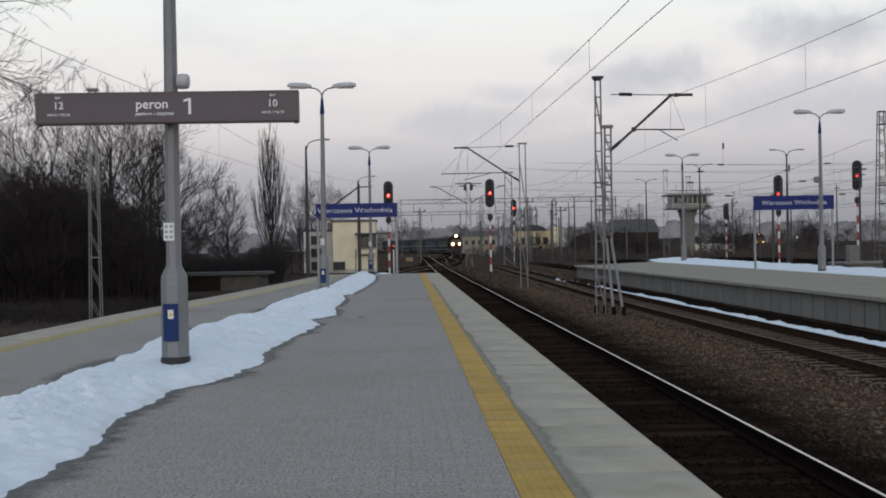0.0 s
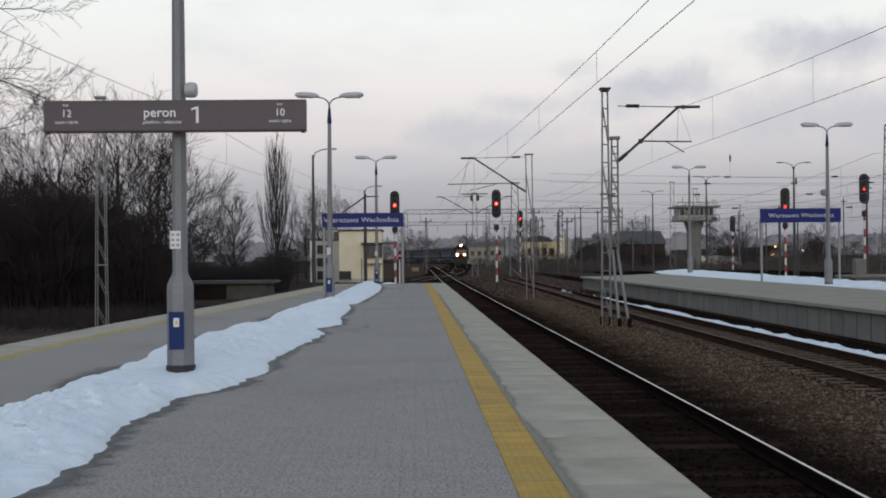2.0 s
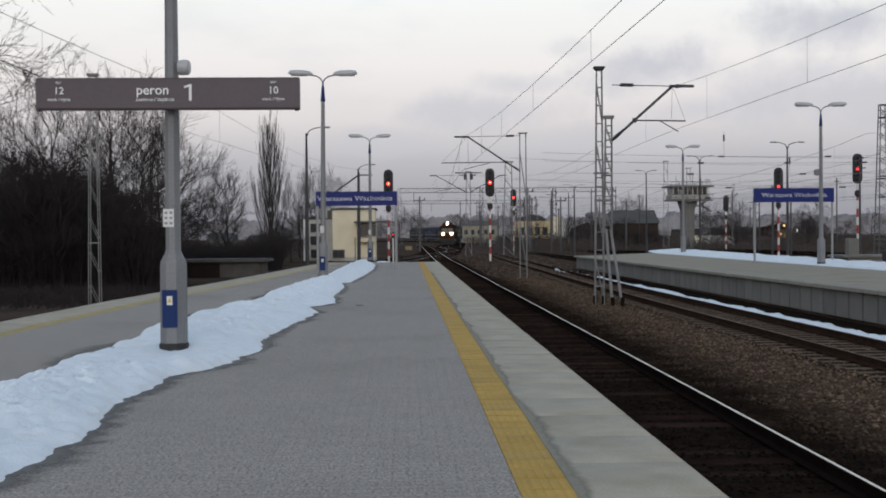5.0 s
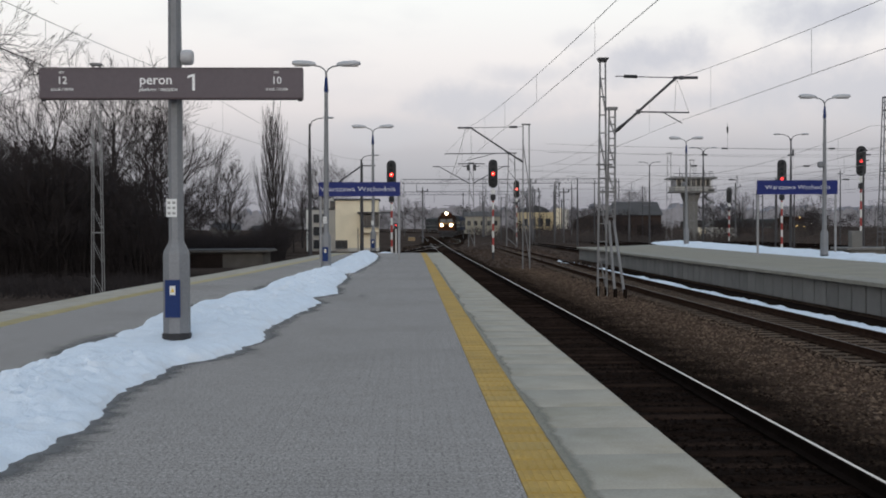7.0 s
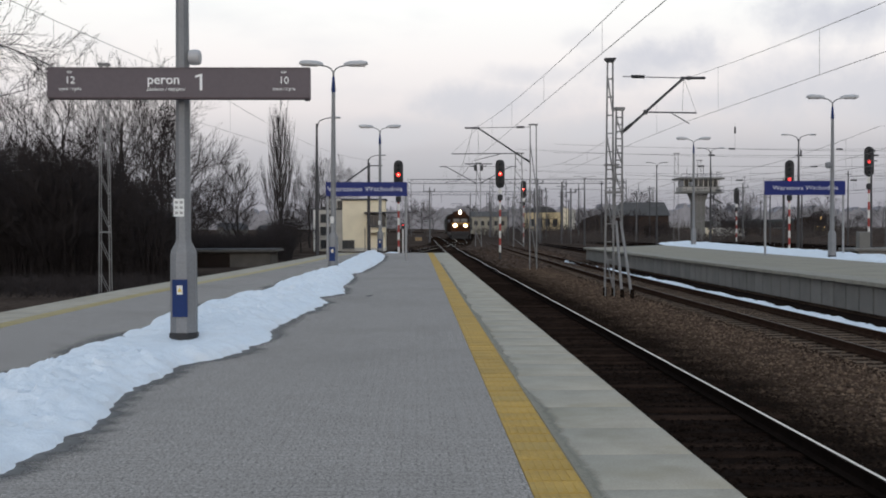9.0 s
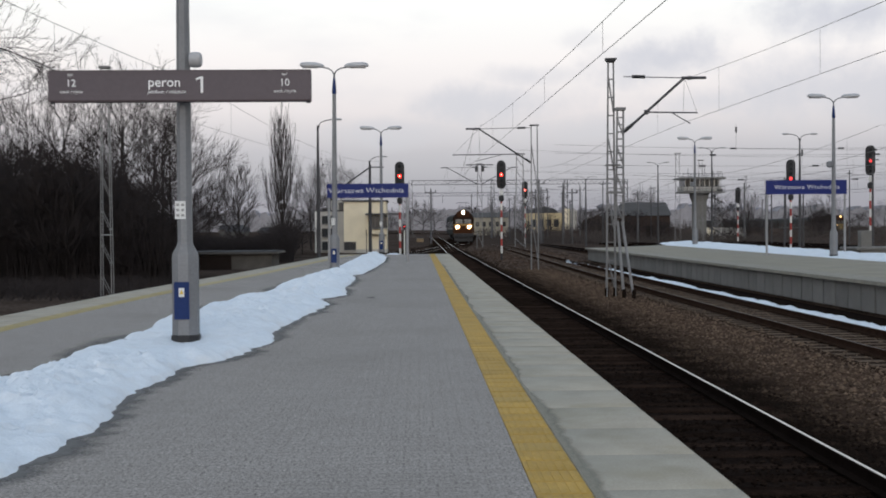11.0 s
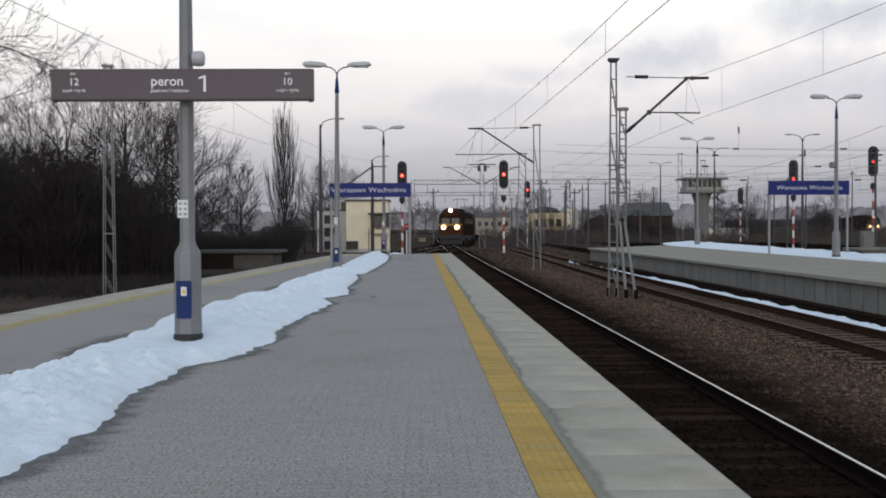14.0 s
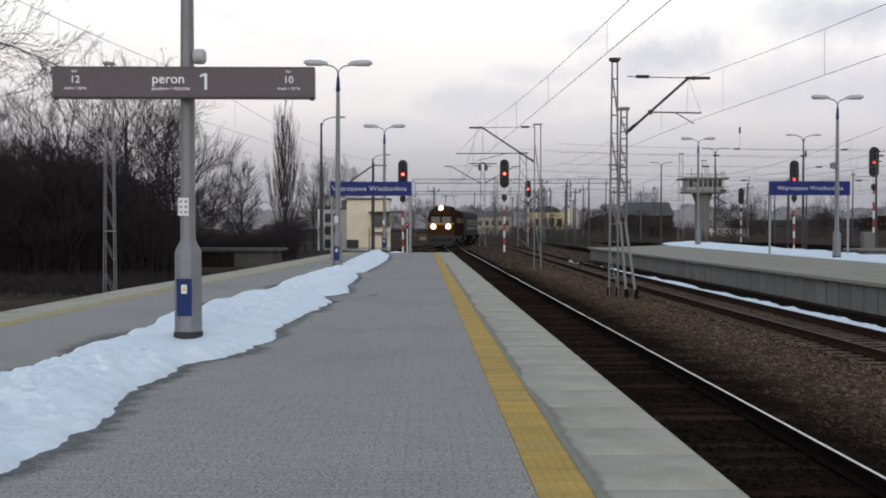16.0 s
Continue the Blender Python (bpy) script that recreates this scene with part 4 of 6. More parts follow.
part("mast_lattice", lattice(lattice(Mb(), (0, 0, 0), (-0.1, 0, 12.4), 1.3, 0.5, 0.9, 0.045), (0, 0, 0.4), (-0.1, 0, 12.4), -1.25, -0.5, 0.9, 0.03), FAR_MAST, m6)
part("mast_cap", Mb().box((-0.1, 0, 12.45), (0.55, 0.45, 0.1)), FAR_MAST, m6)
for x, y, h in ((57, 205, 11), (46, 180, 10.5), (15.5, 205, 9), (22, 230, 9.5), (27.5, 250, 9.5), (36, 260, 10), (2.3, 232, 9), (-3, 190, 8.5), (-1, 260, 9.5), (18, 265, 9.5), (48, 240, 10), (53, 265, 11)):
    copy_thing(m5 if (x * 7) % 3 < 1 else m4, pose(x, y, GZ) @ Matrix.Diagonal((0.55 if (x * 7) % 3 >= 1 else 1, 0.6, h / (10.7 if (x * 7) % 3 >= 1 else 7.9), 1)))


def gantry(x0, x1, y, z):
    th = thing("gantry", "long latticed portal beam across the yard", "gantry", (0, y, GZ), group="portal beams")
    b = Mb()
    for dz in (0, 0.9):
        b.rod((x0, 0, z + dz), (x1, 0, z + dz), 0.055, n=4)
    n = int((x1 - x0) / 0.55)
    for i in range(n):
        xa, xb = x0 + (x1 - x0) * i / n, x0 + (x1 - x0) * (i + 1) / n
        b.rod((xa, 0, z + 0.9 * (i % 2)), (xb, 0, z + 0.9 * ((i + 1) % 2)), 0.028, n=4)
    part("beam", b, FAR_MAST, th)
    for x in (x0, x0 + (x1 - x0) * 0.38, x0 + (x1 - x0) * 0.72, x1):
        part("leg", lattice(Mb(), (x, 0, 0), (x, 0, z + 1), 0.9, 0.6, 1.2, 0.06), FAR_MAST, th)
        part("dropper", Mb().rod((x + 3, 0, z), (x + 3, 0, z - 2.0), 0.05), FAR_MAST, th)
    return th


gantry(-1.5, 44, 250, 11.6)
gantry(-14, 33, 330, 11.4)


def wire_line(name, label, sup_a, sup_b, sag, drop_n, r=0.0072, contact_z=None):
    """Carrier and contact wire between two supports (x, y, carrier z, contact z), with droppers."""
    th = thing(name, label, "wire", group="overhead wires")
    a, b = np.array(sup_a, float), np.array(sup_b, float)
    at = lambda t: a + (b - a) * t
    car = [(at(t)[0], at(t)[1], at(t)[2] - sag * 4 * t * (1 - t)) for t in np.linspace(0, 1, 17)]
    con = [(at(t)[0], at(t)[1], at(t)[3]) for t in (0, 1)]
    part("carrier_wire", Mb().cable(car, r), WIRE, th)
    part("contact_wire", Mb().tube(con, r, 5), WIRE, th)
    for i in range(drop_n):
        t = (i + 0.5) / drop_n
        p = at(t)
        part("dropper", Mb().rod((p[0], p[1], p[2] - sag * 4 * t * (1 - t)), (p[0], p[1], p[3]), r * 0.55, n=4), WIRE, th)
    return th


OW = "thin overhead wires above the track"
wire_line("overhead_wire", OW, (3.95, -1, 5.47, 4.72), (3.2, 67.5, 7.05, 5.2), 0.56, 7)
wire_line("overhead_wire", OW, (3.2, 67.5, 7.05, 5.2), (3.6, 140, 6.6, 5.2), 1.3, 7, 0.012)
wire_line("overhead_wire", OW, (9.35, -14, 6.12, 4.58), (9.3, 41, 6.58, 5.08), 0.60, 6)
wire_line("overhead_wire", OW, (9.3, 41, 6.58, 5.08), (9.7, 100, 6.6, 5.0), 1.0, 6)
wire_line("overhead_wire", OW, (-9.9, -15, 6.6, 4.95), (-7.45, 40.5, 6.45, 5.05), 0.55, 6)
wire_line("overhead_wire", OW, (-7.45, 40.5, 6.45, 5.05), (-2.5, 95, 6.9, 5.15), 0.9, 6)
for x, dx in ((27.5, 0), (32, -1), (45, -3), (49.5, -3)):
    wire_line("overhead_wire", OW, (x, 5, 7.4, 5.1), (x, 70, 7.4, 5.1), 1.2, 6)
    wire_line("overhead_wire", OW, (x, 70, 7.4, 5.1), (x + dx * 0.4, 135, 7.4, 5.1), 1.2, 6, 0.013)
    wire_line("overhead_wire", OW, (x + dx * 0.4, 135, 7.4, 5.1), (x + dx, 250, 7.6, 5.3), 1.5, 6, 0.018)
cross = thing("cross_wire", "thin cross-span wires over the yard", "wire", group="overhead wires")
for y, z in ((95, 7.7), (95, 6.0), (135, 8.2), (160, 7.0), (185, 9.2), (205, 8.0), (228, 9.6)):
    part("span_wire", Mb().cable([(8 + 52 * t, y, z - 0.7 * 4 * t * (1 - t)) for t in np.linspace(0, 1, 9)], 0.009), WIRE, cross)


spans = thing("cross_wire", "thin cross-span wires with dark insulators over the yard", "wire", group="overhead wires")
for y, x0, x1, z, sag, beads in ((112, 13, 62, 9.3, 0.5, (0.34, 0.55)), (112, 13, 62, 8.5, 0.3, (0.30, 0.47, 0.62)), (112, 13, 62, 7.4, 0.25, (0.28, 0.5, 0.72)), (126, 14, 70, 6.7, 0.3, (0.36, 0.58)), (126, 14, 70, 5.5, 0.2, (0.32, 0.46, 0.66)), (92, 22, 52, 7.6, 0.25, (0.45, 0.8))):
    at_t = lambda t: Vector((x0 + (x1 - x0) * t, y, z - sag * 4 * t * (1 - t)))
    part("span_wire", Mb().cable([at_t(t) for t in np.linspace(0, 1, 13)], 0.012), WIRE, spans)
    for t in beads:
        part("insulator", Mb().rod(at_t(t), at_t(t + 0.012), 0.075, n=8), BLACK, spans, "dark ribbed insulator")
for x, z0, z1 in ((30.2, 8.6, 11.2), (36.5, 6.8, 9.0), (43.0, 5.6, 8.1)):
    part("hanger_wire", Mb().rod((x, 111.9, z0), (x, 111.9, z1), 0.012, n=4), WIRE, spans)
    part("insulator", Mb().rod((x, 111.9, z1 - 0.9), (x, 111.9, z1 - 0.3), 0.085, n=8), BLACK, spans, "dark ribbed insulator")

# ---- street-type lamps of the yard ----
def yard_lamp(at, h, double, label):
    th = thing("yard_lamp", label, "lamp post", at, group="yard lamps")
    part("shaft", Mb().turned([(0.13, 0), (0.10, h * 0.6), (0.055, h)], 10), DARK_STEEL, th)
    for s in ((-1, 1) if double else (1,)):
        part("lamp_arm", Mb().tube([(0, 0, h - 0.3), (s * 0.15, 0, h + 0.15), (s * 0.5, 0, h + 0.3), (s * 0.9, 0, h + 0.36)], 0.03), DARK_STEEL, th)
        part("lamp_head", Mb().rings([[(s * u, q * math.cos(a), h + 0.36 + q * 0.5 * math.sin(a)) for a in [k * math.pi / 4 for k in range(8)]] for u, q in ((0.8, 0.05), (0.95, 0.14), (1.35, 0.12), (1.45, 0.03))]), LAMP_HOUSING, th)
    return th


yl = yard_lamp((-5.95, 71.0, GZ), 8.6, False, "dark single-armed yard lamp")
copy_thing(yl, pose(-3.9, 96, GZ) @ Matrix.Diagonal((1, 1, 0.92, 1)))
yd = yard_lamp((30.8, 95, GZ), 9.45, True, "slim dark double-armed yard lamp")
copy_thing(yd, pose(29.9, 120, GZ) @ Matrix.Diagonal((1, 1, 1.06, 1)))
copy_thing(yd, pose(30.5, 150, GZ) @ Matrix.Diagonal((1, 1, 1.08, 1)))
copy_thing(yd, pose(21.3, 150, GZ) @ Matrix.Diagonal((1, 1, 0.9, 1)))
pole = thing("wooden_pole", "plain dark pole beside the signal box", "pole", (-3.1, 77, GZ), group="plain poles")
part("shaft", Mb().turned([(0.12, 0), (0.08, 6.6)], 8), DARK_STEEL, pole)
part("bracket_arm", Mb().rod((0, 0, 6.4), (-3.1, 0, 4.2), 0.05).rod((0, 0, 6.4), (0.9, 0, 6.4), 0.04), DARK_STEEL, pole)
bare_pole = thing("wooden_pole", "plain dark pole in the railway yard", "pole", (23.4, 182, GZ), group="plain poles")
part("shaft", Mb().turned([(0.12, 0), (0.08, 6.6)], 8), DARK_STEEL, bare_pole)
part("cross_arm", Mb().rod((-0.5, 0, 6.3), (0.5, 0, 6.3), 0.035, n=5), DARK_STEEL, bare_pole)
for x, y, h in ((31.7, 82, 7.3), (38.6, 118, 6.6), (45.6, 152, 8.4), (26.6, 170, 9), (37.5, 190, 9), (18.5, 175, 8), (20.8, 190, 8.5), (26.2, 215, 9), (13.9, 180, 7), (9.5, 210, 8.5), (33.5, 205, 9), (60, 190, 10), (51.5, 165, 9), (55, 150, 9.5), (42, 135, 8)):
    copy_thing(bare_pole, pose(x, y, GZ, 0, 0, (x * 37) % 50 - 25) @ Matrix.Diagonal((0.8, 0.8, h / 6.6, 1)))


# ---- train ----
LOCO_ORANGE = mat("orange_loco_paint", (0.050, 0.022, 0.0115), 0.7, spec=0.02, var=0.18, scale=1.5, fine=20, bump=0.05, stain=0.4, stain_col=(0.05, 0.03, 0.02))
LOCO_CREAM = mat("amber_band_paint", (0.27, 0.15, 0.035), 0.5, var=0.12, scale=2, fine=20, bump=0.05)
LOCO_DARK = mat("dark_loco_paint", (0.027, 0.017, 0.013), 0.7, var=0.25, scale=1.5, fine=20, bump=0.08, spec=0.0)
COACH_PAINT = mat("dull_green_coach_paint", (0.052, 0.056, 0.054), 0.7, spec=0.0, var=0.2, scale=0.8, fine=12, bump=0.05, stain=0.3, stain_col=(0.04, 0.04, 0.04))
COACH_BLUE = mat("navy_coach_paint", (0.048, 0.055, 0.080), 0.7, spec=0.0, var=0.2, scale=0.8, fine=12, bump=0.05)
COACH_BAND = mat("pale_coach_band", (0.08, 0.08, 0.08), 0.7, var=0.15, scale=0.8, fine=12, bump=0.05)
ROOF_GREY = mat("dusty_roof", (0.085, 0.085, 0.09), 0.9, spec=0.0, var=0.2, scale=1, fine=12, bump=0.1)


LOCO_GLASS = mat("tinted_windscreen", (0.026, 0.024, 0.024), 0.3, var=0.2, scale=1, fine=10, bump=0, spec=0.6)


def shell(mb, rows, w, z0, z1, round_top=0.5):
    """A body along y: rows of (y, width factor, height factor)."""
    rings = []
    for y, fw, fh in rows:
        hw, zt = w / 2 * fw, z0 + (z1 - z0) * fh
        rings.append([(-hw, y, z0), (-hw, y, zt - round_top)] + [(-hw * math.cos(a), y, zt - round_top + round_top * math.sin(a)) for a in (0.35, 0.7, 1.05, 1.4)] + [(hw * math.cos(a), y, zt - round_top + round_top * math.sin(a)) for a in (1.4, 1.05, 0.7, 0.35)] + [(hw, y, zt - round_top), (hw, y, z0)])
    return mb.rings(rings)


def bogie(th, y):
    b = part("bogie", Mb().box((-1.05, y, 0.62), (0.18, 3.6, 0.35), bev=0.05).box((1.05, y, 0.62), (0.18, 3.6, 0.35), bev=0.05).box((0, y, 0.6), (2.0, 0.5, 0.3)), BLACK, th)
    for dy in (-1.45, 1.45):
        for s in (-0.75, 0.75):
            part("wheel", Mb().rings([[(s + dx, y + dy + q * math.cos(a), 0.56 + q * math.sin(a)) for a in [k * math.pi / 10 for k in range(20)]] for dx, q in ((-0.07, 0.50), (-0.06, 0.55), (0.06, 0.56), (0.07, 0.50))]), DARK_STEEL, b)


def locomotive(label, low, band, light, rim):
    """Its front faces -y; z = 0 is the top of the rails."""
    th = thing("locomotive", label, "locomotive")
    y0, y1 = -7.4, 7.4
    part("body", shell(Mb(), [(y0 + 0.10, 0.90, 0.985), (y0 + 0.32, 0.97, 1.0), (y0 + 1.1, 1, 1), (y1 - 1.1, 1, 1), (y1 - 0.32, 0.97, 1.0), (y1 - 0.1, 0.9, 0.985)], 2.95, 1.15, 4.22, 0.92), LOCO_DARK, th, "dark brown bodywork")
    part("nose", shell(Mb(), [(y0 - 0.06, 0.84, 1), (y0 + 0.05, 0.93, 1), (y0 + 0.3, 0.985, 1)], 3.0, 0.98, 2.36, 0.10), low, th, "painted lower front")
    part("front_band", Mb().box((0, y0 + 0.02, 2.45), (2.72, 0.22, 0.22)), band, th, "bright band below the windscreens")
    for s in (-1, 1):
        win = part("windscreen", Mb().box((s * 0.58, y0 + 0.10, 2.92), (1.02, 0.10, 0.66), Matrix.Rotation(radians(-2), 3, "X"), bev=0.05), LOCO_GLASS, th)
        part("wiper", Mb().rod((s * 0.35, y0 + 0.0, 2.62), (s * 0.62, y0 + 0.02, 3.12), 0.012, n=4), BLACK, win)
        lamp = part("headlight", Mb().rings([[(s * 0.80 + r * math.cos(k * math.pi / 8), y, 2.17 + r * math.sin(k * math.pi / 8)) for k in range(16)] for r, y in ((0.25, y0 - 0.02), (0.25, y0 - 0.14), (0.21, y0 - 0.17))]), LOCO_CREAM, th)
        part("lens", Mb().rings([[(s * 0.80 + r * math.cos(k * math.pi / 8), y, 2.17 + r * math.sin(k * math.pi / 8)) for k in range(16)] for r, y in ((0.20, y0 - 0.165), (0.17, y0 - 0.20), (0.02, y0 - 0.22))]), light, lamp, "lit warm white lens")
        # added ring for the halo of glare around the lamp
        part("halo_ring", Mb().rings([[(s * 0.80 + r * math.cos(k * math.pi / 8), y, 2.17 + r * math.sin(k * math.pi / 8)) for k in range(16)] for r, y in ((0.33, y0 - 0.12), (0.32, y0 - 0.155), (0.19, y0 - 0.158))]), rim, lamp, "ring around the lens standing in for its glare halo")
        part("buffer", Mb().rings([[(s * 0.875 + r * math.cos(k * math.pi / 8), y, 1.05 + r * math.sin(k * math.pi / 8)) for k in range(16)] for r, y in ((0.10, y0), (0.10, y0 - 0.42), (0.24, y0 - 0.44), (0.22, y0 - 0.5))]), BLACK, th)
        part("handrail", Mb().rod((s * 1.25, y0 - 0.05, 1.4), (s * 1.25, y0 - 0.05, 2.3), 0.02, n=5), DARK_STEEL, th)
    dome = part("headlight", Mb().rings([[(r * math.cos(k * math.pi / 8), y, 4.17 - 0.02 + r * math.sin(k * math.pi / 8)) for k in range(16)] for r, y in ((0.33, y0 + 0.9), (0.30, y0 + 0.2), (0.27, y0 + 0.08))]), LOCO_ORANGE, th, "roof headlight housing")
    part("lens", Mb().rings([[(r * math.cos(k * math.pi / 8), y, 4.15 + r * math.sin(k * math.pi / 8)) for k in range(16)] for r, y in ((0.21, y0 + 0.085), (0.18, y0 + 0.04), (0.02, y0 + 0.02))]), light, dome, "lit warm white lens")
    # the same halo ring for the roof lamp
    part("halo_ring", Mb().rings([[(r * math.cos(k * math.pi / 8), y, 4.15 + r * math.sin(k * math.pi / 8)) for k in range(16)] for r, y in ((0.31, y0 + 0.12), (0.30, y0 + 0.075), (0.20, y0 + 0.07))]), rim, dome, "ring around the lens standing in for its glare halo")
    part("brow", shell(Mb(), [(y0 + 0.06, 0.62, 0.9), (y0 + 0.4, 0.78, 1), (y0 + 2.2, 0.72, 1)], 2.6, 3.5, 4.46, 0.5), LOCO_ORANGE, th, "orange roof brow")
    part("roof_gear", Mb().box((0, -2.5, 4.3), (1.2, 3.0, 0.3), bev=0.1).box((0, 2.0, 4.28), (1.4, 2.2, 0.3), bev=0.1), LOCO_DARK, th)
    part("buffer_beam", Mb().box((0, y0 + 0.05, 1.02), (2.8, 0.3, 0.5), bev=0.04), BLACK, th)
    part("snow_plough", Mb().box((0, y0 + 0.15, 0.42), (2.5, 0.12, 0.55)), BLACK, th)
    part("coupling", Mb().rod((0, y0, 1.0), (0, y0 - 0.4, 0.92), 0.06).rod((0, y0 - 0.38, 0.95), (0, y0 - 0.42, 0.55), 0.045), BLACK, th)
    part("underframe", Mb().box((0, 0, 1.0), (2.6, 14.4, 0.4)), BLACK, th)
    for y in (-4.2, 4.2):
        bogie(th, y)
    for k in range(5):
        part("side_window", Mb().box((-1.478, -4.4 + k * 2.2, 2.85), (0.03, 1.0, 0.55)), GLASS_DARK, th)
        part("side_window", Mb().box((1.478, -4.4 + k * 2.2, 2.85), (0.03, 1.0, 0.55)), GLASS_DARK, th)
    pan = part("pantograph", Mb().rod((-0.6, 4.0, 4.0), (-0.55, 5.2, 4.9), 0.03).rod((0.6, 4.0, 4.0), (0.55, 5.2, 4.9), 0.03).rod((-0.55, 5.2, 4.9), (-0.4, 4.2, 5.72), 0.025).rod((0.55, 5.2, 4.9), (0.4, 4.2, 5.72), 0.025), DARK_STEEL, th)
    part("collector", Mb().tube([(-0.95, 4.2, 5.6), (-0.65, 4.2, 5.75), (0.65, 4.2, 5.75), (0.95, 4.2, 5.6)], 0.035), DARK_STEEL, pan)
    return th


def coach(paint, label):
    th = thing("passenger_coach", label, "railway coach", group="coaches of the train")
    part("body", shell(Mb(), [(-12.2, 0.96, 0.985), (-12.0, 1, 1), (12.0, 1, 1), (12.2, 0.96, 0.985)], 2.82, 1.0, 4.05, 0.65), paint, th)
    part("roof", shell(Mb(), [(-12.15, 0.8, 1), (12.15, 0.8, 1)], 2.7, 3.72, 4.09, 0.3), ROOF_GREY, th, "grey roof")
    for s in (-1, 1):
        part("waist_band", Mb().box((s * 1.412, 0, 1.86), (0.012, 23.6, 0.30)), COACH_BAND, th, "pale grey waist band")
        for k in range(11):
            part("window", Mb().box((s * 1.41, -9.4 + k * 1.88, 2.55), (0.03, 1.25, 0.85)), GLASS_DARK, th)
        for y in (-11.3, 11.3):
            part("door", Mb().box((s * 1.405, y, 2.1), (0.04, 0.8, 2.0)), LOCO_DARK, th)
    for y in (-8.6, 8.6):
        bogie(th, y)
    part("gangway", Mb().box((0, -12.3, 2.2), (0.9, 0.3, 2.1)).box((0, 12.3, 2.2), (0.9, 0.3, 2.1)), BLACK, th)
    return th


loco = locomotive("dark orange electric locomotive with amber band and lit headlights", LOCO_ORANGE, LOCO_CREAM, HEADLIGHT, HALO_GLOW)
LOCO_YELLOW = mat("yellow_loco_paint", (0.20, 0.14, 0.04), 0.5, var=0.15, scale=2, fine=20, bump=0.05)
loco_far = locomotive("distant electric locomotive with a yellow front and lit headlights", LOCO_YELLOW, LOCO_YELLOW, glow("amber_headlight", (1.0, 0.60, 0.22), 4.5), LOCO_YELLOW)
coach_a = coach(COACH_PAINT, "dull green passenger coach with a pale waist band")
coach_b = coach(COACH_BLUE, "navy passenger coach with a pale waist band")
TRAIN = [(loco, 0.0, 4.2)] + [(c, 7.4 + 0.9 + 12.3 + k * 25.2, 8.6) for k, c in enumerate([coach_a, coach_b, copy_thing(coach_a, Matrix()), copy_thing(coach_b, Matrix()), copy_thing(coach_a, Matrix())])]
FAR_TRAIN = [(loco_far, 0.0)] + [(copy_thing(coach_a, Matrix()), 20.6 + k * 25.2) for k in range(4)]
FAR_FRONT = [(0, 302.0), (4, 286.0), (9, 263.6), (14.5, 232.0), (16, 222.5)]
LINE_S = [0.0]
for pa, pb in zip(TRAIN_LINE, TRAIN_LINE[1:]):
    LINE_S.append(LINE_S[-1] + (pb - pa).length)


def on_line(s):
    return Vector((float(np.interp(s, LINE_S, [p.x for p in TRAIN_LINE])), float(np.interp(s, LINE_S, [p.y for p in TRAIN_LINE]))))


S_AT_Y = lambda y: float(np.interp(y, [p.y for p in TRAIN_LINE], LINE_S))
FRONT = [(0, 277.0), (2, 258.0), (4, 237.5), (6.5, 209.5), (7.5, 198.0), (8.5, 187.5), (9, 182.3), (11.5, 158.5), (12.5, 150.8), (14, 140.5), (15, 133.8), (16, 127.0)]


def motions():
    times = [i * 0.5 for i in range(33)]
    for ob, back, half in TRAIN:
        rows = []
        for t in times:
            s = S_AT_Y(float(np.interp(t, [r[0] for r in FRONT], [r[1] for r in FRONT]))) + 7.4 + back
            a, b = on_line(s - half), on_line(s + half)
            mid, d = (a + b) / 2, (b - a).normalized()
            rows.append((t, pose(mid.x, mid.y, RAIL_Z + rise(mid.y), 0, 0, math.degrees(math.atan2(d.y, d.x)) - 90)))
        walk(ob, rows)
    for ob, back in FAR_TRAIN:
        walk(ob, [(t, pose(90.5, float(np.interp(t, [r[0] for r in FAR_FRONT], [r[1] for r in FAR_FRONT])) + 7.4 + back, RAIL_Z)) for t in times])


# ---- buildings ----
PLASTER = mat("yellowish_plaster", (0.68, 0.61, 0.46), 0.9, var=0.12, scale=0.8, fine=14, bump=0.15, stain=0.3, stain_col=(0.46, 0.42, 0.31), spec=0.15)
PLASTER_GREY = mat("grey_plaster", (0.42, 0.41, 0.385), 0.9, var=0.15, scale=0.8, fine=14, bump=0.15, stain=0.35, stain_col=(0.24, 0.235, 0.22), spec=0.15)
BRICK = mat("dull_brick_wall", (0.055, 0.040, 0.034), 0.9, var=0.25, scale=0.8, fine=10, bump=0.2, spec=0.1)
TAR_ROOF = mat("tarred_roof", (0.060, 0.060, 0.064), 0.9, var=0.2, scale=0.8, fine=10, bump=0.2, spec=0.1)
TIN_ROOF = mat("grey_tin_roof", (0.066, 0.062, 0.060), 0.9, 0.0, var=0.2, scale=0.5, fine=8, bump=0.1)
DARK_DOOR = mat("dark_timber_door", (0.022, 0.016, 0.014), 0.85, var=0.3, scale=2, fine=25, bump=0.3, spec=0.1)


def window(th, x, y, z, w, h, frame_mat=None):
    fr = part("window", Mb().box((x, y - 0.02, z), (w + 0.12, 0.10, h + 0.12)), frame_mat or DARK_STEEL, th)
    for s in (-0.25, 0.25):
        part("pane", Mb().box((x + s * w, y - 0.075, z), (w * 0.46, 0.02, h * 0.94)), GLASS_DARK, fr)
    part("sill", Mb().box((x, y - 0.12, z - h / 2 - 0.08), (w + 0.3, 0.22, 0.05)), PLASTER_GREY, fr)


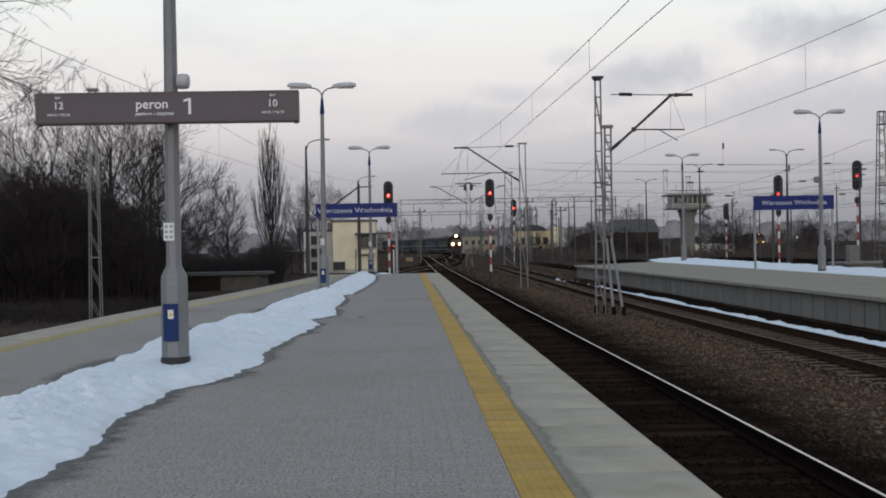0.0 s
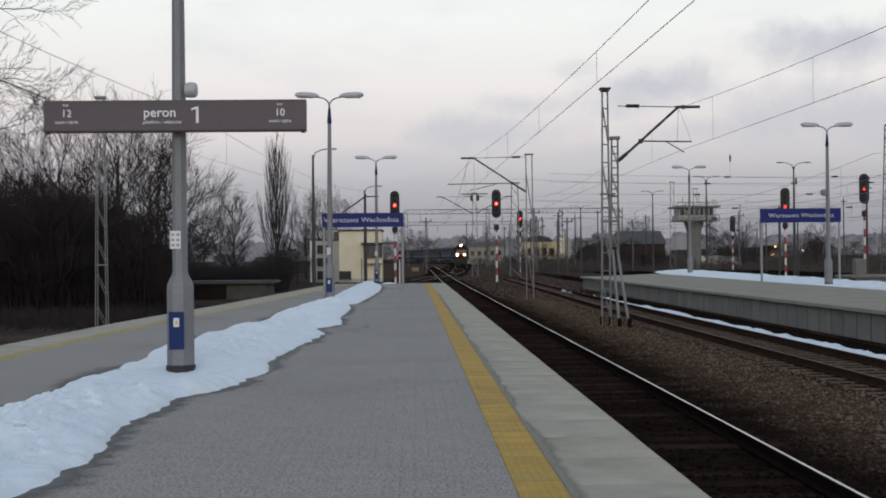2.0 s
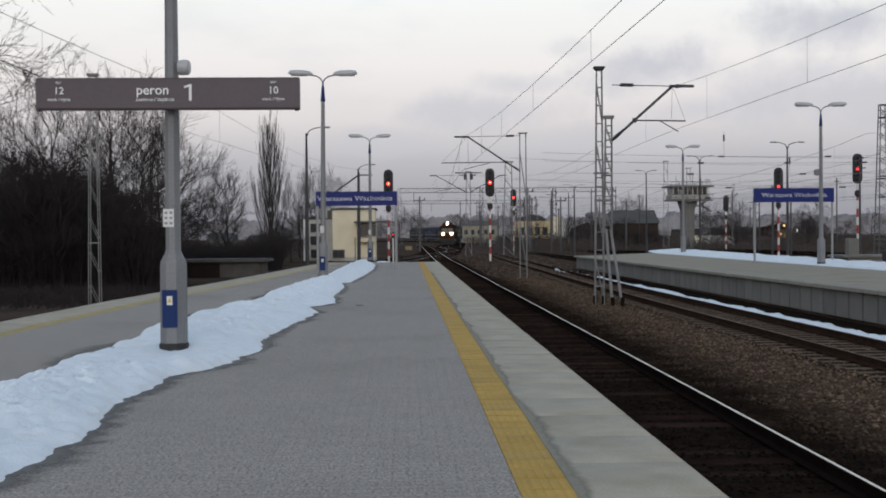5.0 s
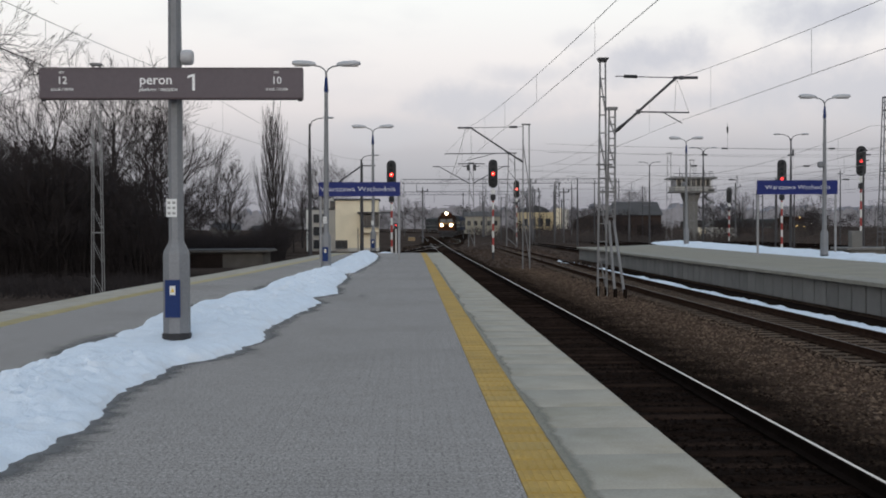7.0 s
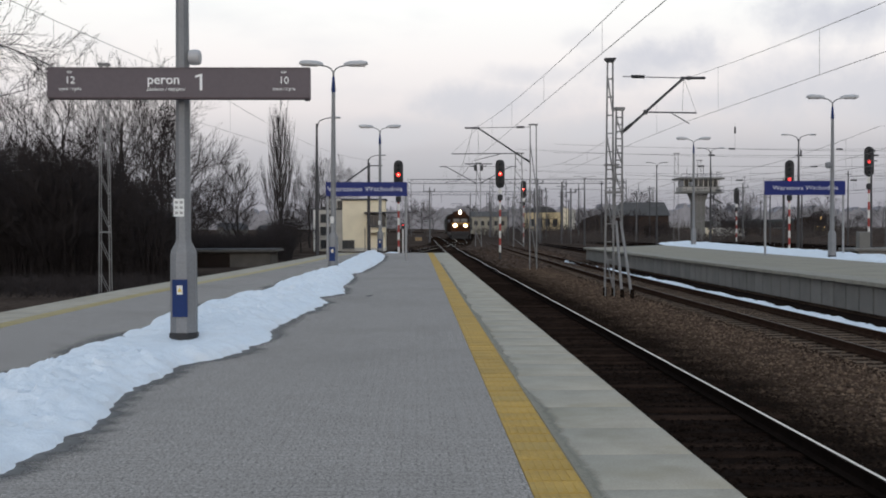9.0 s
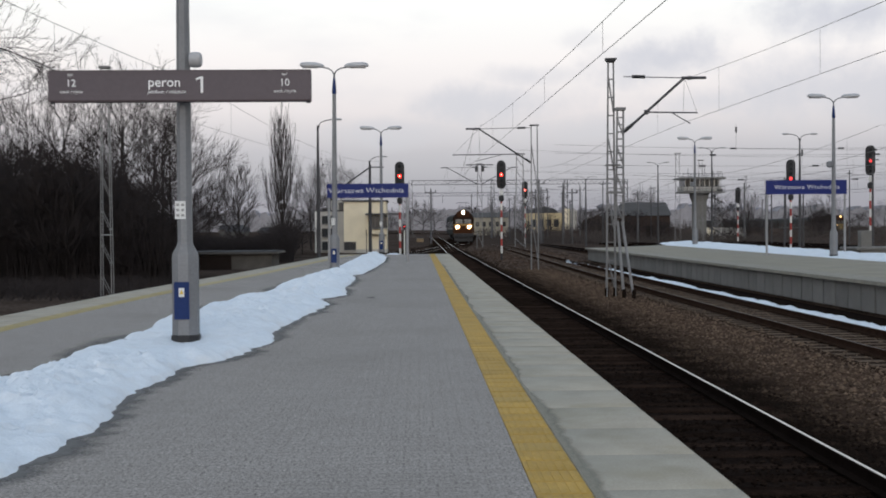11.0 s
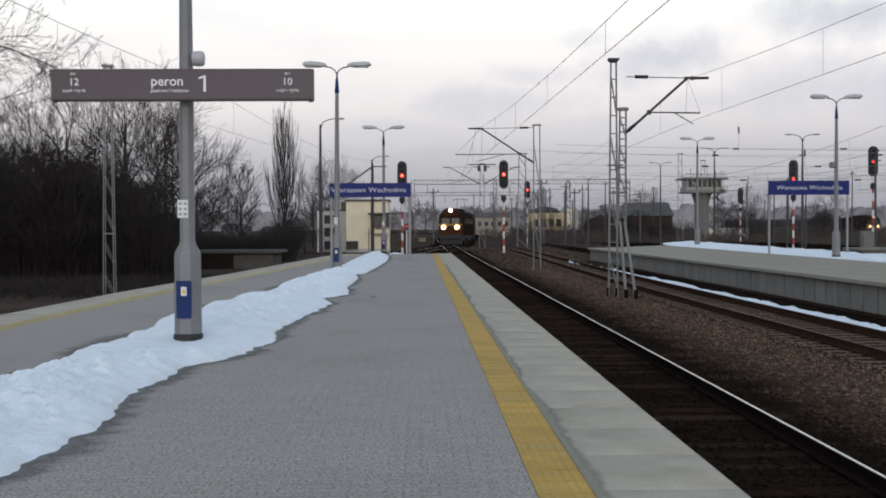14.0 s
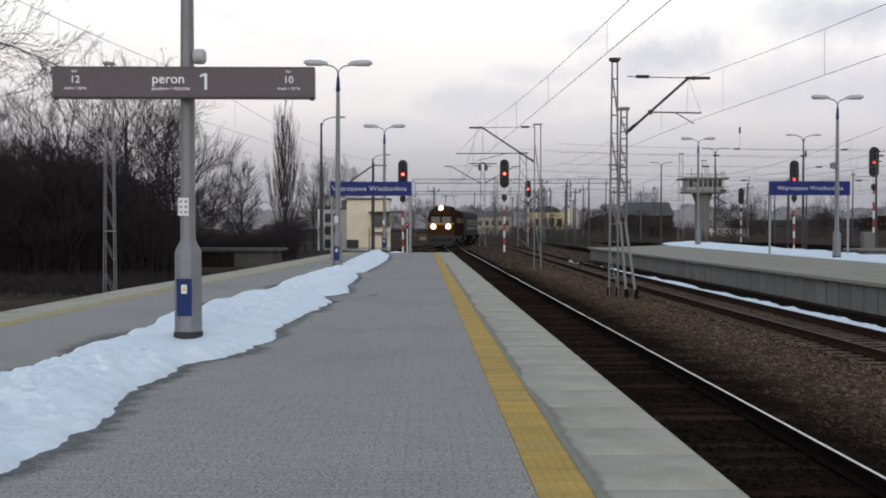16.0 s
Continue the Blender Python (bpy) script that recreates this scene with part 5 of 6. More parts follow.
box_h = thing("signal_box", "small pale yellow plastered railway building with a flat roof", "building", (-5.35, 120, GROUND_Z))
part("wall", Mb().box((0, 2.5, 2.6), (4.3, 5.0, 5.25)), PLASTER, box_h)
part("roof", Mb().box((0, 2.5, 5.3), (4.6, 5.3, 0.16), bev=0.03), TAR_ROOF, box_h, "flat tarred roof")
part("plinth", Mb().box((0, 2.5, 0.2), (4.36, 5.06, 0.4)), PLASTER_GREY, box_h)
part("bay", Mb().box((1.35, -0.45, 2.9), (1.75, 0.9, 1.9)), PLASTER, box_h, "projecting lookout bay")
part("canopy", Mb().box((1.9, -0.6, 3.95), (3.6, 1.9, 0.14), bev=0.03), TAR_ROOF, box_h, "dark flat canopy over the bay")
for k in range(3):
    window(box_h, 0.75 + k * 0.6, -0.92, 3.15, 0.48, 1.15)
window(box_h, -1.55, -0.02, 0.75, 1.1, 0.75)
part("downpipe", Mb().rod((0.12, -0.06, 0.1), (0.12, -0.06, 2.4), 0.04), DARK_STEEL, box_h)

wing = thing("grey_building", "two-storey grey plastered building with small dark windows", "building", (-9.1, 122, GROUND_Z))
part("wall", Mb().box((0, 3, 2.15), (3.0, 6.0, 4.3)), PLASTER_GREY, wing)
part("roof", Mb().box((0, 3, 4.36), (3.25, 6.2, 0.14), bev=0.03), TAR_ROOF, wing)
for z in (0.75, 2.1, 3.4):
    for x in (-0.45, 0.45):
        window(wing, x, -0.02, z, 0.55, 0.8)

part("corner_strip", Mb().box((-1.28, -0.05, 2.15), (0.42, 0.10, 4.3)), WHITE_PAINT, wing, "whitewashed corner")
part("stair_block", Mb().box((0.9, 3.1, 2.7), (1.5, 5.8, 5.4)), PLASTER_GREY, wing, "taller stair block")
for x in (0.5, 1.2):
    window(wing, x, 0.18, 4.75, 0.4, 0.8)

shed = thing("low_shed", "long low grey shed with a flat roof and a dark door", "shed", (-11.82, 74, GROUND_Z))
SHED_WALL = mat("sooty_shed_wall", (0.105, 0.098, 0.090), 0.95, var=0.25, scale=1.5, fine=20, bump=0.3, stain=0.5, stain_col=(0.07, 0.066, 0.06), spec=0.05)
part("wall", Mb().box((0, 2, 0.42), (5.36, 4.0, 1.05)), SHED_WALL, shed)
part("roof", Mb().box((0.05, 2, 1.02), (6.05, 4.7, 0.11), bev=0.03), SHED_WALL, shed, "flat concrete roof slab")
part("roof_felt", Mb().box((0.05, 2, 1.10), (5.85, 4.5, 0.05)), TAR_ROOF, shed)
part("door", Mb().box((-1.01, -0.03, 0.42), (2.4, 0.08, 0.85)), DARK_DOOR, shed, "wide dark door")

tower = thing("control_tower", "concrete railway control tower with a glazed cabin on a stem", "tower", (45.75, 192, GROUND_Z))
part("stem", Mb().rings([[(sx * w, sy * 1.5, z) for sx, sy in ((-1, -1), (1, -1), (1, 1), (-1, 1))] for z, w in ((0, 0.80), (6.4, 0.85), (8.0, 1.4))]), OLD_CONCRETE, tower)
part("cabin_floor", Mb().box((0, 0, 8.05), (6.4, 5.0, 0.3), bev=0.05), OLD_CONCRETE, tower)
part("parapet", Mb().box((0, 0, 8.55), (6.1, 4.7, 0.75)), PLASTER_GREY, tower)
part("cabin_glass", Mb().box((0, 0, 9.5), (5.6, 4.2, 1.2)), GLASS_DARK, tower)
for k in range(8):
    part("mullion", Mb().box((-2.73 + k * 0.78, -2.13, 9.5), (0.13, 0.08, 1.2)), PLASTER_GREY, tower)
part("gallery_rail", Mb().rod((-3.5, -2.75, 8.9), (3.5, -2.75, 8.9), 0.04, n=5).rod((-3.5, -2.75, 8.5), (3.5, -2.75, 8.5), 0.03, n=5), DARK_STEEL, tower)
part("gallery_floor", Mb().box((0, -2.3, 7.95), (7.1, 1.3, 0.14)), OLD_CONCRETE, tower)
for k in range(8):
    part("rail_post", Mb().rod((-3.5 + k, -2.75, 8.0), (-3.5 + k, -2.75, 8.9), 0.035, n=5), DARK_STEEL, tower)
for x, z in ((-1.8, 1.6), (0.9, 2.2), (2.3, 1.2)):
    part("aerial", Mb().rod((x, 0, 10.35), (x, 0, 10.35 + z), 0.04, n=5), DARK_STEEL, tower)
part("cabin_roof", Mb().box((0, 0, 10.25), (7.3, 6.0, 0.28), bev=0.06), OLD_CONCRETE, tower)
part("roof_rail", Mb().rod((-3.2, -2.4, 10.95), (3.2, -2.4, 10.95), 0.05, n=5), DARK_STEEL, tower)
for k in range(6):
    part("rail_post", Mb().rod((-3.2 + k * 1.28, -2.4, 10.35), (-3.2 + k * 1.28, -2.4, 10.95), 0.04, n=5), DARK_STEEL, tower)
for k in range(9):
    part("stair_flight", Mb().box((2.6 + 0.5 * (k % 2), 0.2, 0.8 + k * 0.85), (2.2, 0.9, 0.12), Matrix.Rotation(radians(28 if k % 2 else -28), 3, "Y")), DARK_STEEL, tower)

depot = thing("depot", "long pale yellow depot hall with a dark arched roof", "building", (33.6, 300, GROUND_Z))
part("wall", Mb().box((-0.3, 6, 3.1), (9.8, 12, 6.2)), mat("ochre_depot_plaster", (0.47, 0.385, 0.24), 0.9, var=0.12, scale=0.3, fine=6, bump=0.1, spec=0.1), depot)
part("roof", Mb().rings([[(-1.6 + 3.4 * math.cos(a), y, 6.15 + 1.6 * math.sin(a)) for a in [k * math.pi / 10 for k in range(11)]] for y in (-0.2, 12)]), TAR_ROOF, depot, "dark arched roof")
part("stair_tower", Mb().box((6.0, 3, 3.4), (1.6, 5, 7.0)), PLASTER_GREY, depot)
part("gable_block", Mb().box((4.1, -0.6, 3.6), (1.5, 1.0, 7.3)), PLASTER, depot)
for k in range(4):
    window(depot, -4.2 + k * 1.9, -0.02, 3.6, 1.1, 1.8)

annex = thing("workshop", "long low cream workshop with a grey roof and dark windows", "building", (19.5, 318, GROUND_Z))
part("wall", Mb().box((0, 5, 2.7), (9.5, 10, 5.4)), mat("sooty_cream_plaster", (0.27, 0.25, 0.205), 0.9, var=0.25, scale=0.4, fine=6, bump=0.1, stain=0.5, stain_col=(0.17, 0.16, 0.14)), annex)
part("roof", Mb().add([(-5, -0.4, 5.3), (5, -0.4, 5.3), (5, 10.4, 5.3), (-5, 10.4, 5.3), (-5, 5, 6.7), (5, 5, 6.7)], [(0, 1, 5, 4), (2, 3, 4, 5), (3, 0, 4), (1, 2, 5), (0, 3, 2, 1)]), TIN_ROOF, annex, smooth=False)
for k in range(5):
    window(annex, -3.6 + k * 1.8, -0.02, 3.5, 0.8, 1.2)

hall = thing("goods_shed", "dark brick goods shed with a grey pitched roof", "building", (40.5, 212, GROUND_Z))
part("wall", Mb().box((0, 5, 2.3), (9.5, 10, 4.6)), BRICK, hall)
part("roof", Mb().add([(-5, -0.5, 4.5), (5, -0.5, 4.5), (5, 10.5, 4.5), (-5, 10.5, 4.5), (-3.0, 5, 7.0), (5, 5, 7.0)], [(0, 1, 5, 4), (2, 3, 4, 5), (3, 0, 4), (1, 2, 5), (0, 3, 2, 1)]), TIN_ROOF, hall, smooth=False)
for k in range(4):
    part("door", Mb().box((-3.4 + k * 2.2, -0.04, 1.4), (1.3, 0.1, 2.6)), DARK_DOOR, hall)

wall_far = thing("panel_fence", "pale concrete panel fence far in the yard", "fence", (61.5, 230, GROUND_Z))
for k in range(6):
    part("panel", Mb().box((-6 + k * 1.55, 0, 1.0), (1.46, 0.12, 2.4)), PLASTER if k < 2 else PLASTER_GREY, wall_far)
    part("post", Mb().box((-6.78 + k * 1.55, 0, 1.1), (0.14, 0.2, 2.5)), PLASTER_GREY, wall_far)

block = thing("platform_cabinet", "grey concrete cabinet on a low slab beside tracks", "cabinet", (28.6, 75, GROUND_Z))
part("slab", Mb().box((0.9, 0, 1.02), (4.2, 3.0, 0.16), bev=0.02), OLD_CONCRETE, block)
part("slab_wall", Mb().box((0.9, 0, 0.45), (3.6, 2.6, 0.98)), OLD_CONCRETE, block)
part("cabinet", Mb().box((-0.35, -0.6, 1.62), (0.7, 0.6, 1.05), bev=0.04), OLD_CONCRETE, block)
crate = thing("grit_bin", "black grit bin on the platform edge", "bin", (26.6, 63.5, 0))
part("body", Mb().box((0, 0, 0.2), (1.4, 0.8, 1.0), bev=0.05), BLACK, crate)
part("lid", Mb().box((0, -0.03, 0.74), (1.46, 0.88, 0.09), bev=0.03), BLACK, crate)
crate.location.z = -0.29

# low dark banks of earth across the yard
def earth_bank(x0, x1, y, h, seed):
    m = Mb()
    n = int((x1 - x0) / 1.5)
    rows = []
    for i in range(n + 1):
        u = i / n
        e = min(1.0, u * 6, (1 - u) * 6)
        rows.append([(x0 + (x1 - x0) * u, y + 10 * v, GROUND_Z - 0.1 + h * e * math.sin(math.pi * v) ** 0.6 * (0.85 + 0.35 * noise.noise((i * 0.23, v * 3, seed)) + 0.2 * noise.noise((i * 0.9, v * 5, seed)))) for v in [k / 8 for k in range(9)]])
    m.rings(rows, caps=False, closed=False)
    return tagged(part("earth_bank", m, GROUND), "low dark bank of bare earth in the yard", "bank", group="earth banks")


earth_bank(14.5, 84, 236, 2.3, 2)
earth_bank(34, 47, 250, 5.6, 5)
earth_bank(54, 120, 176, 1.5, 7)
earth_bank(96, 170, 250, 2.6, 9)

# ---- bare winter trees ----
BARK = mat("dark_bark", (0.034, 0.030, 0.029), 0.95, var=0.35, scale=3, fine=20, bump=0.3, spec=0.05)
TWIG = mat("dark_twigs", (0.036, 0.031, 0.031), 0.95, var=0.3, scale=1.5, fine=8, bump=0, spec=0.03)


def stick(vs, fs, a, b, ra, rb):
    """A three-sided tapered stick without ends."""
    d = (b - a).normalized()
    u = d.orthogonal().normalized()
    w = d.cross(u)
    k = len(vs)
    for c, r in ((a, ra), (b, rb)):
        for q in range(3):
            t = q * 2.0944
            vs.append(tuple(c + (u * math.cos(t) + w * math.sin(t)) * r))
    for q in range(3):
        fs.append((k + q, k + (q + 1) % 3, k + 3 + (q + 1) % 3, k + 3 + q))


def grow(vs, fs, rng, p, d, length, r, level, top, spread, up, kids):
    """A limb of two bent pieces, and its twigs."""
    mid_d = (d + Vector((rng.uniform(-1, 1), rng.uniform(-1, 1), rng.uniform(-0.5, 0.8))) * 0.18).normalized()
    m = p + d * length * 0.5
    e = m + mid_d * length * 0.5
    tip = max(r * 0.45, 0.006)
    stick(vs, fs, p, m, r, (r + tip) / 2)
    stick(vs, fs, m, e, (r + tip) / 2, tip)
    if level >= top:
        return
    n = kids[min(level, len(kids) - 1)]
    for k in range(n):
        t = 0.25 + 0.75 * (k + rng.random()) / n
        q = p.lerp(m, t * 2) if t < 0.5 else m.lerp(e, t * 2 - 1)
        base = d if t < 0.5 else mid_d
        side = base.cross(Vector((rng.uniform(-1, 1), rng.uniform(-1, 1), rng.uniform(-1, 1)))).normalized()
        sp = spread * (1.0, 1.0, 0.9, 0.62)[min(level, 3)]
        nd = (base * (1 - sp * 0.55) + side * sp + Vector((0, 0, up))).normalized()
        grow(vs, fs, rng, q, nd, length * rng.uniform(0.42, 0.74), max(0.0066, r * 0.5 * (1.1 - t * 0.4)), level + 1, top, spread, up, kids)


def bare_tree(label, seed, h, limbs, kids, spread=0.75, up=0.25, trunk_r=0.16, first=0.3, reach=0.42, top=4, name="bare_tree"):
    rng = random.Random(seed)
    th = thing(name, label, "tree", (0, 0, -60), group="bare trees")
    tv, tf, p = Mb(), None, Vector((0, 0, -0.2))
    pts = [p]
    for i in range(6):
        p = p + Vector((rng.uniform(-0.12, 0.12) * h / 10, rng.uniform(-0.12, 0.12) * h / 10, h * 0.85 / 6))
        pts.append(p)
    rr = [trunk_r * (1.25 if i == 0 else 1 - 0.82 * i / 6) for i in range(7)]
    tv.rings([[pts[i] + Vector((math.cos(k * math.pi / 4), math.sin(k * math.pi / 4), 0)) * rr[i] for k in range(8)] for i in range(7)])
    part("trunk", tv, BARK, th)
    vs, fs = [], []
    for i in range(limbs):
        t = first + (1 - first) * (i + rng.random() * 0.8) / limbs
        f = min(5.999, t * 6)
        j = int(f)
        q = pts[j].lerp(pts[j + 1], f - j)
        a = i * 2.4 + rng.uniform(-0.4, 0.4)
        rise = up + 0.25 + 0.9 * t * t
        d = Vector((math.cos(a), math.sin(a), rise)).normalized()
        grow(vs, fs, rng, q, d, h * reach * (1.08 - 0.62 * t) * rng.uniform(0.8, 1.15), trunk_r * 0.5 * (1.1 - 0.7 * t), 1, top, spread, up * 0.5, kids)
    m = Mb()
    m.v, m.f = vs, fs
    part("crown", m, TWIG, th, "leafless crown of fine twigs", smooth=False)
    return th


def plant(proto, x, y, scale=1.0, turn=0.0, squash=1.0, z=GROUND_Z):
    return copy_thing(proto, pose(x, y, z, 0, 0, turn) @ Matrix.Diagonal((scale * squash, scale * squash, scale, 1)))


BIG = [bare_tree("tall leafless tree with dark spreading limbs", s, 11.5, 11, (0, 5, 5, 5), 0.55, 0.42, 0.16, 0.22, 0.50) for s in (1, 2, 3)]
SLIM = [bare_tree("slim leafless tree with rising twigs", s, 8.0, 18, (0, 6, 5, 4), 0.6, 0.5, 0.10, 0.12, 0.36) for s in (11, 12, 13)]
POPLAR = bare_tree("columnar leafless poplar with steep branches", 21, 14.5, 50, (0, 5, 4, 3), 0.22, 1.9, 0.15, 0.05, 0.30, name="poplar_tree")
rng = random.Random(77)
# tall trees behind the thicket
for x, y, s, k in ((-19.5, 66, 1.02, 0), (-17.2, 70, 1.1, 1), (-15.6, 63, 0.98, 2), (-22.8, 72, 0.95, 1), (-14.3, 67, 0.95, 0), (-16.3, 79, 0.95, 1), (-26, 66, 0.95, 2), (-29, 75, 1.0, 0), (-33, 82, 1.1, 2)):
    plant(BIG[k], x, y, s * 0.86, rng.uniform(0, 360))
# an old tree beside the line, its boughs reaching out level over the fence
def bough(vs, fs, rng, p, d, length, r, level):
    """A sinuous limb whose twigs leave it at a sharp angle and turn upwards."""
    n = (11, 7, 5, 3)[level]
    aim = d
    bend = Vector((0, 0, rng.uniform(-0.10, 0.16)))
    for k in range(n):
        w = 0.30 if level == 0 else 0.22
        d = (d * 0.6 + aim * 0.4 + bend * (level > 0) + Vector((rng.uniform(-w, w) * 0.5, rng.uniform(-w, w), rng.uniform(-w, w)))).normalized()
        q = p + d * length / n
        r1 = max(0.0035, r * (0.88 if level == 0 else 0.80))
        stick(vs, fs, p, q, r, r1)
        if level < 3 and k >= (2 if level == 0 else 0):
            for side in ((-1, 1) if rng.random() < 0.40 else (rng.choice((-1, 1)),)):
                nd = (d + Vector((0, rng.uniform(-0.6, 0.6), side * rng.uniform(0.35, 0.85) * (1.0, 0.8, 0.6)[level] + 0.02))).normalized()
                bough(vs, fs, rng, q, nd, length * rng.uniform(0.22, 0.38) * (1.0 if level else 1.15 - 0.05 * k), max(0.0048, r1 * 0.55), level + 1)
        p, r = q, r1


rng_b = random.Random(41)
near = thing("bare_tree", "old leafless tree with level dark boughs beside the line", "tree", (-18.7, 41.0, GROUND_Z), group="bare trees")
part("trunk", Mb().turned([(0.34, 0), (0.27, 1.5), (0.24, 5.0), (0.19, 8.2), (0.10, 10.5)], 10), BARK, near)
bv, bf = [], []
for z, dx, dz, length, r in ((8.3, 1, 0.02, 6.9, 0.075), (8.0, 1, -0.07, 6.2, 0.05), (10.2, 1, 0.03, 6.6, 0.06), (6.2, 1, 0.07, 6.6, 0.055), (8.4, -1, 0.2, 4.5, 0.06), (6.6, -1, 0.1, 4.6, 0.06), (10.3, 0.2, 1.0, 3.2, 0.05)):
    bough(bv, bf, rng_b, Vector((0, rng_b.uniform(-0.2, 0.2), z)), Vector((dx, rng_b.uniform(-0.15, 0.15), dz)).normalized(), length, r, 0)
bm_near = Mb()
bm_near.v, bm_near.f = bv, bf
part("crown", bm_near, TWIG, near, "spreading leafless boughs", smooth=False)
# the thicket in front of them
for i in range(66):
    y = 54 + 34 * rng.random() ** 1.3
    u = rng.uniform(-0.40, -0.212)
    lim = 0.30 + 0.42 * min(1, (-0.212 - u) / 0.10)
    plant(SLIM[i % 3], u * y, y, rng.uniform(0.62, 0.98) * (0.54 + 0.5 * lim), rng.uniform(0, 360), rng.uniform(1.0, 1.5))
# bushes and trees beyond the shed
for x, y, s in ((-20.6, 108, 0.7), (-13.4, 118, 0.42), (-18.8, 98, 0.4), (-21.0, 120, 0.9)):
    plant(SLIM[int(s * 40) % 3], x, y, s, x * 40, 1.35)
FAN = bare_tree("round-crowned leafless tree with limbs fanning from its trunk", 33, 9.0, 10, (0, 5, 5, 4), 0.55, 0.32, 0.14, 0.20, 0.44)
FAN.matrix_basis = pose(-14.3, 72, GROUND_Z, 0, 0, 40) @ Matrix.Diagonal((0.86, 0.86, 1.0, 1))
plant(FAN, -16.6, 76, 1.05, 200)
ROUND = bare_tree("small round-crowned leafless tree", 35, 8.3, 18, (0, 6, 5, 5), 0.45, 0.55, 0.13, 0.12, 0.38)
ROUND.matrix_basis = pose(-16.4, 110, GROUND_Z, 0, 0, 140)
plant(POPLAR, -13.75, 121, 0.98, 30, 0.82)
for x, y, s in ((-12.2, 136, 0.92), (-10.4, 140, 0.98), (-9.2, 150, 0.9), (-12.0, 150, 0.8)):
    plant(BIG[int(y) % 3], x, y, s * 0.85, y * 9)
# allotment gardens beyond the shed: huts and leftover patches of snow
HUT_WOOD = mat("grey_hut_boards", (0.085, 0.08, 0.078), 0.9, var=0.3, scale=2, fine=20, bump=0.3)
for x, y, w, h, turn in ((-25.5, 168, 3.0, 2.0, 12), (-29.5, 190, 3.6, 2.3, -20), (-22.0, 176, 2.4, 1.9, 30)):
    hut = thing("garden_hut", "small grey timber garden hut with a pitched felt roof", "hut", (x, y, ground_at(x, y) - 0.05), turn, group="garden huts")
    part("wall", Mb().box((0, 0, h / 2), (w, w * 0.8, h)), HUT_WOOD, hut)
    part("roof", Mb().add([(-w * 0.56, -w * 0.46, h), (w * 0.56, -w * 0.46, h), (w * 0.56, w * 0.46, h), (-w * 0.56, w * 0.46, h), (-w * 0.56, 0, h + 0.7), (w * 0.56, 0, h + 0.7)], [(0, 1, 5, 4), (2, 3, 4, 5), (3, 0, 4), (1, 2, 5), (0, 3, 2, 1)]), TAR_ROOF, hut, smooth=False)
    part("door", Mb().box((0.3, -w * 0.4 - 0.03, 0.9), (0.75, 0.06, 1.7)), DARK_DOOR, hut)
rng_s = random.Random(5)
drift = Mb()
for k in range(26):
    y = rng_s.uniform(120, 185)
    x = y * rng_s.uniform(-0.165, -0.125)
    w, d = rng_s.uniform(0.5, 1.5), rng_s.uniform(0.6, 1.6)
    drift.rings([[(x + w * f * math.cos(a) * (1 + 0.25 * math.sin(3 * a + k)), y + d * f * math.sin(a), ground_at(x, y) + z) for a in [j * math.pi / 8 for j in range(16)]] for f, z in ((1, -0.03), (0.85, 0.10), (0.4, 0.16))])
tagged(part("snow_patches", drift, SNOW), "scattered leftover patches of snow in the gardens", "snow", kind="stuff")
# low scrub about the yard and by the signal box
for x, y, s in ((-12.3, 114, 0.5), (-11.4, 117, 0.45), (30, 172, 0.55), (33, 176, 0.6), (36.5, 180, 0.45), (39.5, 188, 0.4), (42, 200, 0.4), (49, 186, 0.5), (52, 190, 0.42), (28, 200, 0.7), (31.5, 206, 0.75),
                (35.5, 204, 0.5), (56, 200, 0.6), (60, 205, 0.5), (24, 215, 0.6), (64, 190, 0.55), (68, 196, 0.6), (20, 222, 0.5), (72, 210, 0.7), (77, 205, 0.6)):
    plant(SLIM[int(x + y) % 3], x, y, s, x * 53, 1.6)
# far trees along the horizon
for i in range(34):
    x = -40 + 190 * (i + rng.random()) / 34
    y = rng.uniform(330, 420)
    if abs(x - 30) < 9 and y < 340:
        continue
    plant((BIG + SLIM)[i % 6], x, y, rng.uniform(0.7, 1.15), rng.uniform(0, 360), 1.5)

